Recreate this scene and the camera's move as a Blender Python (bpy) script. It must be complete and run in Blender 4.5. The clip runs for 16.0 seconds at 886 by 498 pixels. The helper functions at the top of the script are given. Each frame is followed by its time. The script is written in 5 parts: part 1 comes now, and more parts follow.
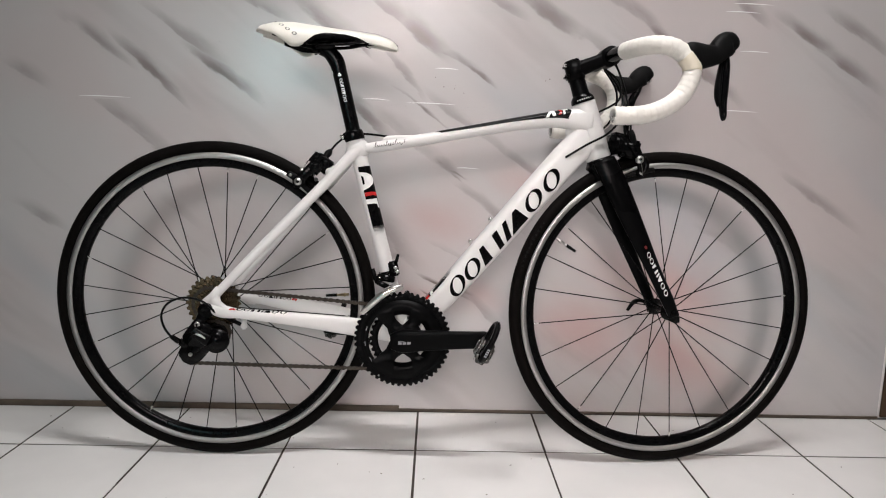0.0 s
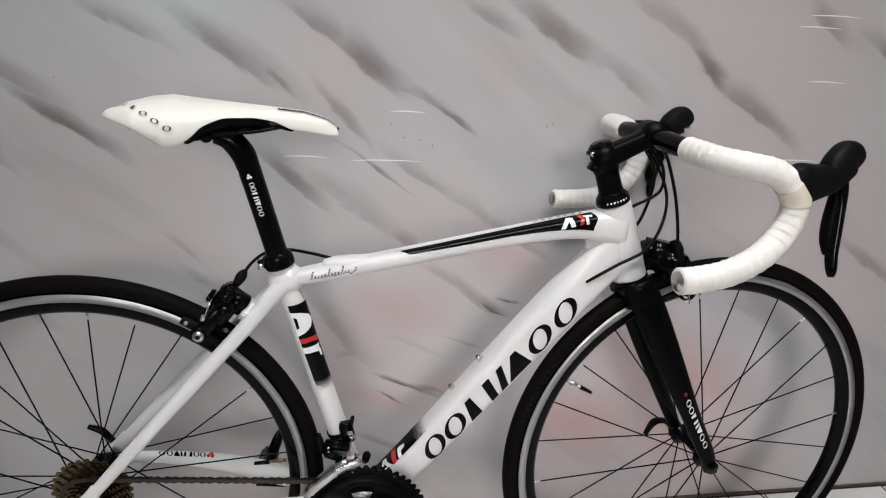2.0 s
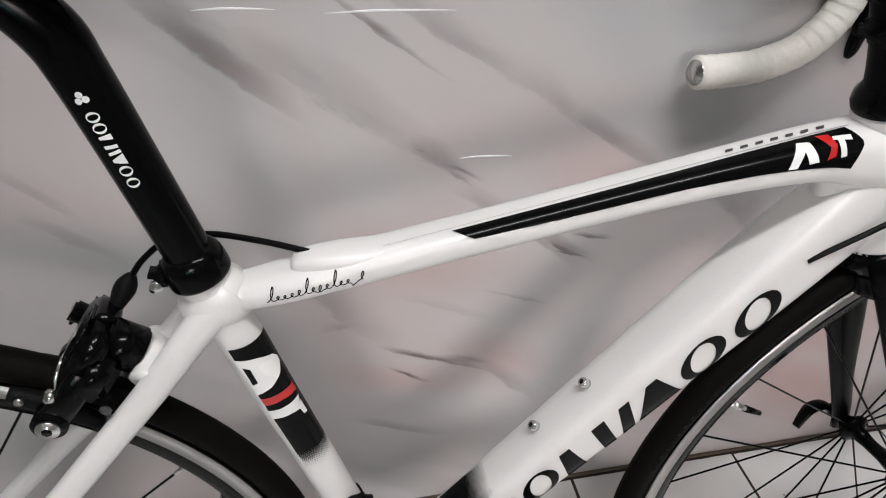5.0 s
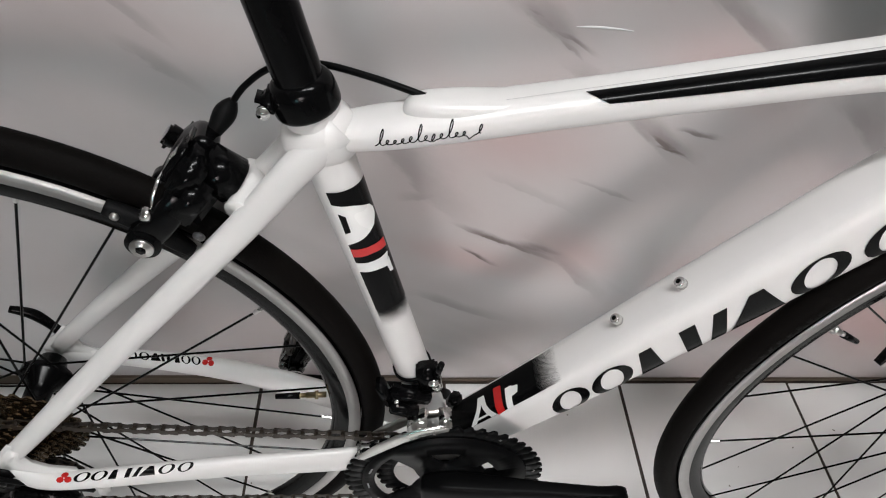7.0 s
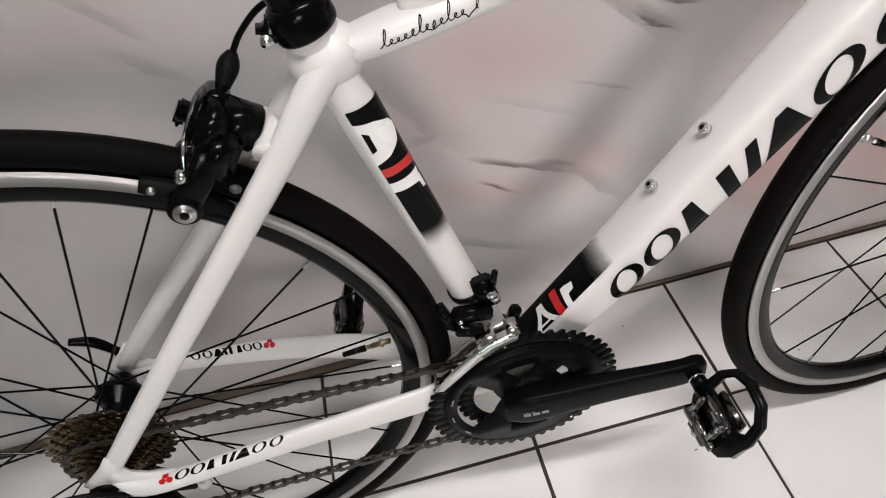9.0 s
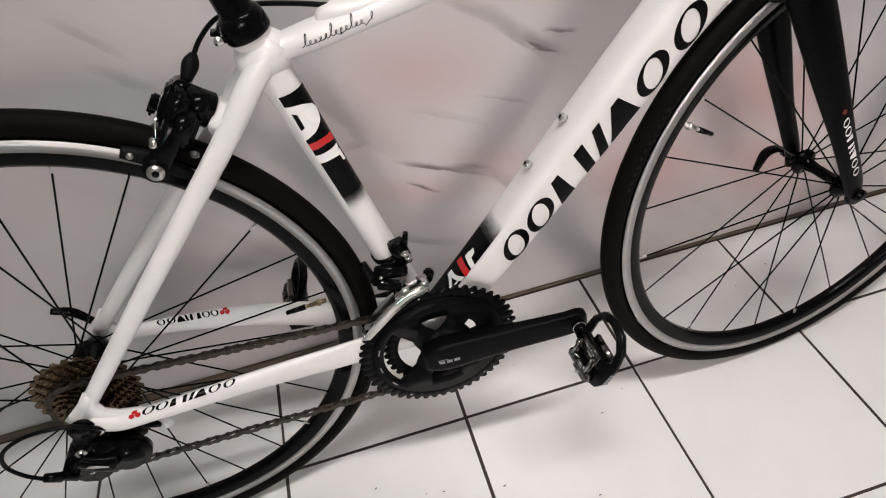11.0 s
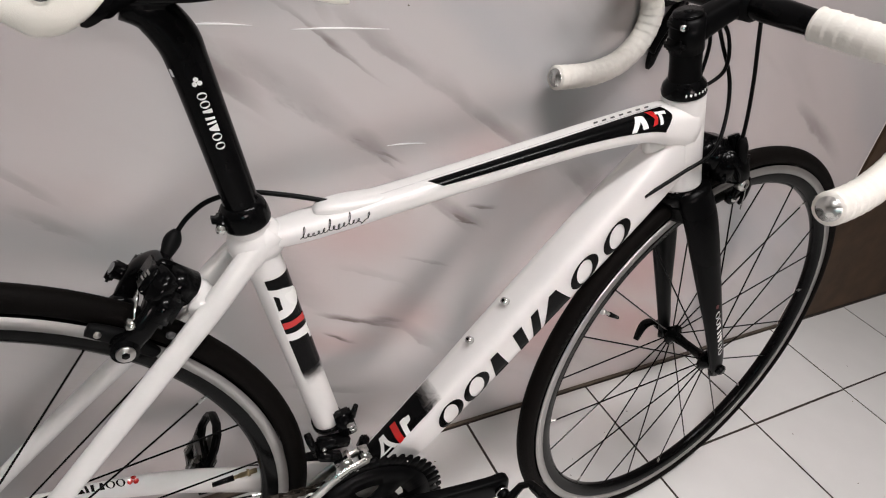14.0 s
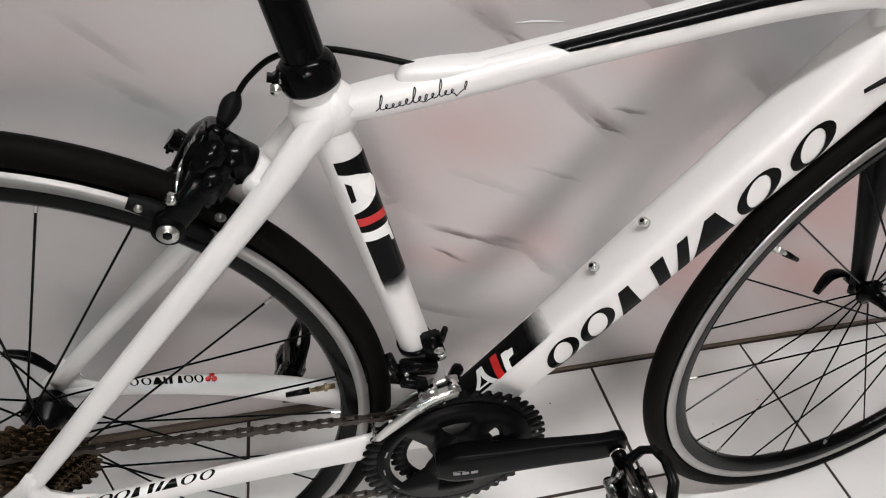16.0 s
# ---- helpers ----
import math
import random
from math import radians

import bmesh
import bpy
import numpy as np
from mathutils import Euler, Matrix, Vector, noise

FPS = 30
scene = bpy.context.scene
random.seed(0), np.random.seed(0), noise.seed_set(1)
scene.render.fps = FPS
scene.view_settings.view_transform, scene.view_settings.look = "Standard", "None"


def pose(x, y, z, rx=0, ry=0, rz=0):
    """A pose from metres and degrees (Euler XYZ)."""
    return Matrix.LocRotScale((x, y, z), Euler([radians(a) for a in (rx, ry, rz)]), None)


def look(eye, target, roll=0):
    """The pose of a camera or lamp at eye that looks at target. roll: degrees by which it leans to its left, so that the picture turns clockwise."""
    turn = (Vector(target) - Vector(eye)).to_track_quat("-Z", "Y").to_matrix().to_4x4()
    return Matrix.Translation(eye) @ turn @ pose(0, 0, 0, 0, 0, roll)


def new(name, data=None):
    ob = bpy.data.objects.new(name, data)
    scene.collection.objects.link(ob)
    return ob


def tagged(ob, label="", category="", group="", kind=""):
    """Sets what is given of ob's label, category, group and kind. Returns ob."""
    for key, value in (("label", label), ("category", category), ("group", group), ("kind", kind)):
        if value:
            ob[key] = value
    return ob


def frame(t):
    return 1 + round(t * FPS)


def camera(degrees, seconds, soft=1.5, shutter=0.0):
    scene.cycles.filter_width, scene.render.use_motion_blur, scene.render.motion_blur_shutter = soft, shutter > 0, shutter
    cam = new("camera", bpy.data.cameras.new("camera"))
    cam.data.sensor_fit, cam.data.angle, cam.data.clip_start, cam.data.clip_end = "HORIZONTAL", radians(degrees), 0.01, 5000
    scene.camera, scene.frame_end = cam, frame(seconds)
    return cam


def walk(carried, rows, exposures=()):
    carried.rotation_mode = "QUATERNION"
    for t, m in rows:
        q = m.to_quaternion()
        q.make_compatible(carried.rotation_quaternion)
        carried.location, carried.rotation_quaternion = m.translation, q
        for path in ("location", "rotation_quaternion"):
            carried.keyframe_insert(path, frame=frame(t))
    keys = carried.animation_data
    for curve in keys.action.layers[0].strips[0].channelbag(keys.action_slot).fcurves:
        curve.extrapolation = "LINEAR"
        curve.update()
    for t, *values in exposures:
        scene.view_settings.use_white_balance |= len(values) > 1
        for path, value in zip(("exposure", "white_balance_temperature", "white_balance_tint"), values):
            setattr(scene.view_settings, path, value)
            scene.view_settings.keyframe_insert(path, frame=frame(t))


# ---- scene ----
cam = camera(69.6, 16.0, soft=1.1)

PATH = [
    (0, (0.033, 0.188, 0.677), (0.062, 2.165, 0.378), 1.3),
    (0.5, (0.013, 0.276, 0.696), (0.031, 2.238, 0.309), 1.0),
    (1, (-0.014, 0.397, 0.872), (0.038, 2.297, 0.25), 0.7),
    (1.5, (-0.038, 0.509, 1.027), (0.157, 2.354, 0.282), 1.9),
    (2, (-0.018, 0.709, 1.061), (0.222, 2.554, 0.326), 1.7),
    (2.5, (0.014, 0.874, 1.048), (0.271, 2.715, 0.311), 1.0),
    (3, (-0.008, 1.055, 1.012), (0.442, 2.812, 0.169), 1.8),
    (3.5, (-0.037, 1.172, 0.98), (0.446, 2.77, -0.121), 2.1),
    (4, (-0.063, 1.215, 0.974), (0.314, 2.778, -0.215), 1.1),
    (4.2, (-0.056, 1.219, 0.976), (0.203, 2.792, -0.232), -0.2),
    (6.3, (-0.038, 1.209, 0.976), (0.348, 2.715, -0.281), 3.7),
    (6.5, (-0.065, 1.218, 0.963), (0.194, 2.694, -0.361), 3.8),
    (7, (-0.084, 1.229, 0.935), (0.064, 2.581, -0.531), 5.4),
    (7.5, (-0.081, 1.227, 0.917), (0.025, 2.542, -0.587), 4.7),
    (8, (-0.091, 1.218, 0.897), (-0.043, 2.533, -0.609), -1.0),
    (8.5, (-0.106, 1.2, 0.893), (-0.055, 2.532, -0.598), -7.6),
    (9, (-0.114, 1.178, 0.893), (0.001, 2.522, -0.584), -10.7),
    (9.2, (-0.116, 1.169, 0.895), (0.023, 2.51, -0.582), -10.9),
    (11.3, (-0.094, 0.985, 0.941), (0.2, 2.429, -0.411), -6.7),
    (11.5, (-0.098, 0.977, 0.952), (0.226, 2.432, -0.382), -5.0),
    (12, (-0.116, 0.965, 0.975), (0.26, 2.477, -0.279), -1.9),
    (12.5, (-0.162, 1.004, 0.986), (0.326, 2.522, -0.221), 1.8),
    (13, (-0.216, 1.058, 0.99), (0.466, 2.527, -0.184), 6.2),
    (13.5, (-0.231, 1.071, 1.011), (0.551, 2.51, -0.137), 7.5),
    (14, (-0.22, 1.076, 1.016), (0.603, 2.507, -0.113), 7.8),
    (14.5, (-0.181, 1.092, 1.002), (0.581, 2.56, -0.123), 6.0),
    (15, (-0.145, 1.114, 0.97), (0.452, 2.628, -0.192), 3.0),
    (15.5, (-0.123, 1.131, 0.927), (0.278, 2.619, -0.349), 1.3),
    (16, (-0.143, 1.144, 0.912), (0.214, 2.6, -0.412), 2.6),
]
walk(cam, [(t, look(eye, target, roll)) for t, eye, target, roll in PATH],
     exposures=[(0.0, -0.34, 6500, 11.4), (1.0, -0.38, 6450, 11.9), (1.5, -0.41, 6290, 10.4), (2.0, -0.50, 6220, 9.4), (2.5, -0.50, 6190, 8.9), (3.0, -0.57, 6360, 11.4), (4.0, -0.51, 6360, 9.4),
                (6.5, -0.53, 6310, 8.9), (7.0, -0.49, 6310, 8.9), (8.0, -0.49, 6430, 10.4), (8.5, -0.46, 6480, 11.4), (9.0, -0.43, 6530, 11.9), (11.5, -0.40, 6600, 12.9), (12.0, -0.43, 6600, 12.9),
                (13.0, -0.36, 6660, 14.4), (14.0, -0.40, 6550, 12.4), (15.0, -0.50, 6400, 9.9), (16.0, -0.39, 6420, 9.9)])

# ---- light ----
world = bpy.data.worlds.new("room_air")
scene.world = world
world.use_nodes = True
world.node_tree.nodes["Background"].inputs[0].default_value = (0.9, 0.95, 1.0, 1)
world.node_tree.nodes["Background"].inputs[1].default_value = 0.03
scene.view_settings.exposure = 0.0


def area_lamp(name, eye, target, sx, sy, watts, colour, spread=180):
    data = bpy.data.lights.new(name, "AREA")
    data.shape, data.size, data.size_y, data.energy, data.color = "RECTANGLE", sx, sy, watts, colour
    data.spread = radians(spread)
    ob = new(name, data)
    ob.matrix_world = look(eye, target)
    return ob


area_lamp("window_daylight", (-0.12, -2.47, 1.86), (0.30, 1.72, 0.28), 1.50, 1.10, 4.9, (1.0, 0.875, 0.850), 28)
area_lamp("low_window_daylight", (-1.35, -2.47, 1.32), (-0.40, 1.79, 0.55), 0.66, 0.66, 1.05, (0.46, 0.95, 1.0), 48)
area_lamp("side_window_daylight", (2.57, -1.55, 1.90), (0.3, 1.7, 0.6), 0.42, 0.42, 1.5, (1.0, 0.90, 0.88))
# overhead lamp added to brighten the floor; only guessed from shadows there
area_lamp("added_overhead_light", (0.20, 0.95, 2.455), (0.20, 0.9501, 0), 1.2, 0.12, 25, (1.0, 0.985, 0.965), 118)

# ---- materials ----


def mat(name, colour, rough=0.5, metal=0.0, coat=0.0, spread=0.06, scale=60.0, bump=0.0, bump_scale=400.0, rough_spread=0.08, spec=0.5):
    m = bpy.data.materials.new(name)
    m.use_nodes = True
    nt = m.node_tree
    b = nt.nodes["Principled BSDF"]
    b.inputs["Metallic"].default_value = metal
    b.inputs["Specular IOR Level"].default_value = spec
    b.inputs["Coat Weight"].default_value = coat
    b.inputs["Coat Roughness"].default_value = 0.22
    tc = nt.nodes.new("ShaderNodeTexCoord")
    n1 = nt.nodes.new("ShaderNodeTexNoise")
    n1.inputs["Scale"].default_value, n1.inputs["Detail"].default_value = scale, 5
    nt.links.new(tc.outputs["Object"], n1.inputs["Vector"])
    n2 = nt.nodes.new("ShaderNodeTexNoise")
    n2.inputs["Scale"].default_value, n2.inputs["Detail"].default_value = scale / 8, 3
    nt.links.new(tc.outputs["Object"], n2.inputs["Vector"])
    mix = nt.nodes.new("ShaderNodeMath")
    mix.operation = "ADD"
    nt.links.new(n1.outputs[0], mix.inputs[0])
    nt.links.new(n2.outputs[0], mix.inputs[1])
    ramp = nt.nodes.new("ShaderNodeMapRange")
    ramp.inputs[1].default_value, ramp.inputs[2].default_value = 0.6, 1.4
    ramp.inputs[3].default_value, ramp.inputs[4].default_value = 1 - spread, 1 + spread
    nt.links.new(mix.outputs[0], ramp.inputs[0])
    mul = nt.nodes.new("ShaderNodeVectorMath")
    mul.operation = "SCALE"
    mul.inputs[0].default_value = colour
    nt.links.new(ramp.outputs[0], mul.inputs["Scale"])
    nt.links.new(mul.outputs[0], b.inputs["Base Color"])
    rr = nt.nodes.new("ShaderNodeMapRange")
    rr.inputs[1].default_value, rr.inputs[2].default_value = 0.3, 0.7
    rr.inputs[3].default_value, rr.inputs[4].default_value = max(0.02, rough - rough_spread), min(1, rough + rough_spread)
    nt.links.new(n2.outputs[0], rr.inputs[0])
    nt.links.new(rr.outputs[0], b.inputs["Roughness"])
    if bump:
        n3 = nt.nodes.new("ShaderNodeTexNoise")
        n3.inputs["Scale"].default_value, n3.inputs["Detail"].default_value = bump_scale, 4
        nt.links.new(tc.outputs["Object"], n3.inputs["Vector"])
        bp = nt.nodes.new("ShaderNodeBump")
        bp.inputs["Strength"].default_value, bp.inputs["Distance"].default_value = bump, 0.002
        nt.links.new(n3.outputs[0], bp.inputs["Height"])
        nt.links.new(bp.outputs[0], b.inputs["Normal"])
    return m


WHITE_PAINT = mat("white_gloss_paint", (0.70, 0.69, 0.675), 0.34, coat=0.2, spread=0.015, rough_spread=0.03)
BLACK_DECAL = mat("black_decal", (0.0024, 0.0024, 0.0026), 0.16, spread=0.1, rough_spread=0.03, spec=0.09)
WHITE_DECAL = mat("white_decal", (0.8, 0.8, 0.78), 0.25, spread=0.02)
RED_DECAL = mat("red_decal", (0.46, 0.014, 0.013), 0.2, coat=0.3, spread=0.05)
DULL_RED = mat("dull_red_decal", (0.12, 0.008, 0.007), 0.3, spread=0.1)
GREY_DECAL = mat("grey_decal", (0.30, 0.30, 0.31), 0.4, spread=0.05)
CARBON = mat("satin_black_carbon", (0.0020, 0.0020, 0.0022), 0.30, spread=0.15, rough_spread=0.06, spec=0.055)
GLOSS_BLACK = mat("gloss_black_alloy", (0.0024, 0.0024, 0.0026), 0.16, spread=0.15, rough_spread=0.05, spec=0.09)
ANODISED = mat("dark_anodised_alloy", (0.0024, 0.0024, 0.0026), 0.36, spread=0.2, scale=90, spec=0.05)
RUBBER = mat("black_hood_rubber", (0.0045, 0.0045, 0.0047), 0.55, spread=0.15, bump=0.15, bump_scale=900, spec=0.09)
TYRE_RUBBER = mat("worn_tyre_rubber", (0.0034, 0.0027, 0.0024), 0.6, spread=0.3, scale=30, bump=0.25, bump_scale=700, spec=0.045)
SILVER = mat("brushed_silver_alloy", (0.62, 0.61, 0.59), 0.28, metal=1.0, spread=0.06, scale=140)
CHROME = mat("polished_steel", (0.70, 0.70, 0.69), 0.12, metal=1.0, spread=0.05)
TRACK = mat("machined_brake_track", (0.42, 0.41, 0.40), 0.42, metal=0.9, spread=0.10, scale=50)
RUSTY = mat("worn_brown_steel", (0.125, 0.090, 0.055), 0.20, metal=0.95, spread=0.7, scale=260, bump=0.5)
CHAIN_STEEL = mat("oily_chain_steel", (0.050, 0.040, 0.032), 0.36, metal=0.7, spread=0.45, scale=200)
TAPE = mat("white_cork_tape", (0.77, 0.745, 0.69), 0.55, spread=0.04, scale=120, bump=0.3, bump_scale=500)
SADDLE_WHITE = mat("white_saddle_leather", (0.77, 0.745, 0.675), 0.45, spread=0.04, scale=25, bump=0.12, bump_scale=1200)
CABLE = mat("black_cable_housing", (0.0026, 0.0026, 0.0028), 0.35, spread=0.1, spec=0.09)
PEDAL_RESIN = mat("black_pedal_resin", (0.0026, 0.0026, 0.0028), 0.30, spread=0.15, spec=0.09)
BRASS = mat("brass_valve", (0.30, 0.24, 0.14), 0.35, metal=1.0, spread=0.1)

WEAR_STEEL = mat("worn_plate_steel", (0.36, 0.355, 0.35), 0.2, metal=1.0, spread=0.2, scale=150)
WORN_MARK = mat("worn_grey_print", (0.26, 0.26, 0.27), 0.45, spread=0.3, scale=300)
DARK_MARK = mat("dark_grey_print", (0.045, 0.045, 0.047), 0.35, spread=0.1)
FAINT_MARK = mat("faint_grey_print", (0.009, 0.0087, 0.0084), 0.7, spread=0.3, scale=300, spec=0.06)
POLISHED_DARK = mat("worn_dark_steel", (0.11, 0.105, 0.10), 0.25, metal=1.0, spread=0.3, scale=150)

OLD_TAPE = mat("yellowed_tape", (0.74, 0.68, 0.55), 0.5, spread=0.14, scale=45)

PI = math.pi

# ---- mesh helpers ----


def part(name, bm, material, parent=None, label="", smooth=True):
    me = bpy.data.meshes.new(name)
    bm.normal_update()
    bm.to_mesh(me)
    bm.free()
    if material:
        me.materials.append(material)
    for p in me.polygons:
        p.use_smooth = smooth
    ob = new(name, me)
    if parent:
        ob.parent = parent
    if label:
        ob["label"] = label
    return ob


def share(name, me, m, parent):
    ob = new(name, me)
    ob.parent = parent
    ob.matrix_basis = m
    return ob


def catmull(pts, u):
    n = len(pts) - 1
    k = min(int(u * n), n - 1)
    f = u * n - k
    p = [pts[max(0, k - 1)], pts[k], pts[k + 1], pts[min(n, k + 2)]]
    return [0.5 * (2 * b + (c - a) * f + (2 * a - 5 * b + 4 * c - d) * f * f + (3 * b - a - 3 * c + d) * f ** 3) for a, b, c, d in zip(*p)]


class Tube:
    """A swept tube. Rows: x, y, z, half width across (along side), half height, with an optional squareness."""

    def __init__(self, rows, side=(0, 1, 0), square=2.0):
        self.rows = [tuple(float(v) for v in r) for r in rows]
        self.side, self.square = Vector(side), square
        steps = 240
        pts = [Vector(catmull(self.rows, i / steps)[:3]) for i in range(steps + 1)]
        self.knots = [i / steps for i in range(steps + 1)]
        self.run = [0.0]
        for a, c in zip(pts, pts[1:]):
            self.run.append(self.run[-1] + (c - a).length)
        self.length = self.run[-1]

    def at(self, u):
        """Centre, cross directions and half sizes at the share u of the tube's length."""
        u = float(np.interp(min(max(u, 0.0), 1.0) * self.length, self.run, self.knots))
        r = catmull(self.rows, u)
        e = 0.004
        t = Vector(catmull(self.rows, min(1, u + e))[:3]) - Vector(catmull(self.rows, max(0, u - e))[:3])
        t.normalize()
        side = self.side - t * self.side.dot(t)
        side.normalize()
        up = t.cross(side)
        return Vector(r[:3]), side, up, r[3], r[4]

    def surf(self, u, angle, off=0.0):
        c, side, up, a, b = self.at(u)
        ca, sa = math.cos(angle), math.sin(angle)
        k = 2.0 / self.square
        f = lambda v: math.copysign(abs(v) ** k, v)
        return c + side * (f(ca) * (a + off)) + up * (f(sa) * (b + off))

    def face(self, u, h, off=0.0006, far=False):
        """A point of the skin on the drive side, h metres above the middle line."""
        b = self.at(u)[4]
        share_up = max(-1, min(1, h / b))
        ang = math.asin(math.copysign(abs(share_up) ** (self.square / 2), share_up))
        return self.surf(u, ang if far else math.pi - ang, off)

    def mesh(self, n=40, seg=24, caps=True, wobble=None, bm=None, u0=0.0, u1=1.0):
        bm = bm or bmesh.new()
        rings = []
        for i in range(n + 1):
            u = u0 + (u1 - u0) * i / n
            o = wobble(u) if wobble else 0.0
            rings.append([bm.verts.new(self.surf(u, 2 * math.pi * j / seg, o)) for j in range(seg)])
        for a, b in zip(rings, rings[1:]):
            for j in range(seg):
                bm.faces.new((a[j], a[(j + 1) % seg], b[(j + 1) % seg], b[j]))
        if caps:
            bm.faces.new(rings[0][::-1])
            bm.faces.new(rings[-1])
        bmesh.ops.recalc_face_normals(bm, faces=bm.faces)
        return bm


def wire(pts, r, n=48, seg=10, side=(0, 0, 1), bm=None):
    return Tube([(*p, r, r) for p in pts], side).mesh(n, seg, bm=bm)


def move(bm, m):
    bmesh.ops.transform(bm, matrix=m, verts=bm.verts)
    return bm


def lathe(profile, seg=48, closed=True):
    """Turns (radius, y) rows about the y axis."""
    bm = bmesh.new()
    rings = [[bm.verts.new((r * math.cos(2 * math.pi * j / seg), y, r * math.sin(2 * math.pi * j / seg))) for j in range(seg)] for r, y in profile]
    pairs = list(zip(rings, rings[1:])) + ([(rings[-1], rings[0])] if closed else [])
    for a, b in pairs:
        for j in range(seg):
            bm.faces.new((a[j], a[(j + 1) % seg], b[(j + 1) % seg], b[j]))
    bmesh.ops.recalc_face_normals(bm, faces=bm.faces)
    return bm


def drum(p, q, r, r2=None, seg=20, bevel=0.0):
    """A round bar from p to q."""
    p, q = Vector(p), Vector(q)
    d = q - p
    bm = bmesh.new()
    bmesh.ops.create_cone(bm, cap_ends=True, segments=seg, radius1=r, radius2=r if r2 is None else r2, depth=d.length)
    if bevel:
        edges = [e for e in bm.edges if abs(e.verts[0].co.z - e.verts[1].co.z) < 1e-6]
        bmesh.ops.bevel(bm, geom=edges, offset=bevel, segments=2, affect="EDGES")
    return move(bm, Matrix.Translation((p + q) / 2) @ d.to_track_quat("Z", "Y").to_matrix().to_4x4())


def plate(outline, y0, y1, bevel=0.0015, holes=()):
    """A plate cut to an outline of (x, z), from y0 to y1, with bevelled rims."""
    bm = bmesh.new()
    loops = []
    for poly in (outline, *holes):
        vs = [bm.verts.new((x, y0, z)) for x, z in poly]
        loops += [bm.edges.new((vs[i], vs[(i + 1) % len(vs)])) for i in range(len(vs))]
    bmesh.ops.triangle_fill(bm, use_beauty=True, use_dissolve=False, edges=loops, normal=(0, -1, 0))
    faces = list(bm.faces)
    r = bmesh.ops.extrude_face_region(bm, geom=faces)
    bmesh.ops.translate(bm, vec=(0, y1 - y0, 0), verts=[v for v in r["geom"] if isinstance(v, bmesh.types.BMVert)])
    bmesh.ops.recalc_face_normals(bm, faces=bm.faces)
    if bevel:
        sharp = [e for e in bm.edges if len(e.link_faces) == 2 and e.calc_face_angle() > 0.9 and abs(e.verts[0].co.y - e.verts[1].co.y) < 1e-6]
        bmesh.ops.bevel(bm, geom=sharp, offset=bevel, segments=2, affect="EDGES", clamp_overlap=True)
    return bm


def blob(centre, size, turn=(0, 0, 0), bevel=0.25):
    """A block with rounded edges."""
    bm = bmesh.new()
    bmesh.ops.create_cube(bm, size=1.0)
    for v in bm.verts:
        v.co = Vector((v.co.x * size[0], v.co.y * size[1], v.co.z * size[2]))
    bmesh.ops.bevel(bm, geom=list(bm.edges), offset=min(size) * bevel, segments=3, affect="EDGES")
    return move(bm, pose(*centre, *turn))


def join(*bms):
    out = bms[0]
    for b in bms[1:]:
        me = bpy.data.meshes.new("tmp")
        b.to_mesh(me)
        b.free()
        out.from_mesh(me)
        bpy.data.meshes.remove(me)
    return out


def circle(cx, cz, r, n=28, a0=0.0, a1=2 * math.pi, rz=None):
    full = abs(a1 - a0 - 2 * math.pi) < 1e-6
    return [(cx + r * math.cos(a0 + (a1 - a0) * i / (n if full else n - 1)), cz + (rz or r) * math.sin(a0 + (a1 - a0) * i / (n if full else n - 1))) for i in range(n)]


def print_groups(tube, groups, material, parent, name, **kw):
    """Each group of shapes as a print of its own."""
    return [print_patch(tube, g, material, parent, name, **kw) for g in groups]


def print_patch(tube, quads, material, parent, name, far=False, off=0.0006, nu=4, nh=6, top=False):
    """Print on a tube: shapes given as four corners (metres along, metres up) or (u, angle) if top."""
    bm = bmesh.new()
    for q in quads:
        grid = []
        for i in range(nu + 1):
            f = i / nu
            row = []
            for j in range(nh + 1):
                g = j / nh
                d = (q[0][0] * (1 - g) + q[3][0] * g) * (1 - f) + (q[1][0] * (1 - g) + q[2][0] * g) * f
                h = (q[0][1] * (1 - g) + q[3][1] * g) * (1 - f) + (q[1][1] * (1 - g) + q[2][1] * g) * f
                row.append(bm.verts.new(tube.surf(d / tube.length, h, off) if top else tube.face(d / tube.length, h, off, far)))
            grid.append(row)
        for a, b in zip(grid, grid[1:]):
            for j in range(nh):
                bm.faces.new((a[j], a[j + 1], b[j + 1], b[j]))
    bmesh.ops.remove_doubles(bm, verts=bm.verts, dist=0.00002)
    bmesh.ops.recalc_face_normals(bm, faces=bm.faces)
    return part(name, bm, material, parent)


def rect(d0, d1, h0, h1, slant=0.0):
    return ((d0, h0), (d1, h0), (d1 + slant, h1), (d0 + slant, h1))


def ring_quads(cd, ch, rd, rh, wd, wh, n=20, a0=0.0, a1=2 * math.pi):
    out = []
    for i in range(n):
        a, b = a0 + (a1 - a0) * i / n, a0 + (a1 - a0) * (i + 1) / n
        out.append(((cd + rd * math.cos(a), ch + rh * math.sin(a)), (cd + rd * math.cos(b), ch + rh * math.sin(b)),
                    (cd + (rd - wd) * math.cos(b), ch + (rh - wh) * math.sin(b)), (cd + (rd - wd) * math.cos(a), ch + (rh - wh) * math.sin(a))))
    return out


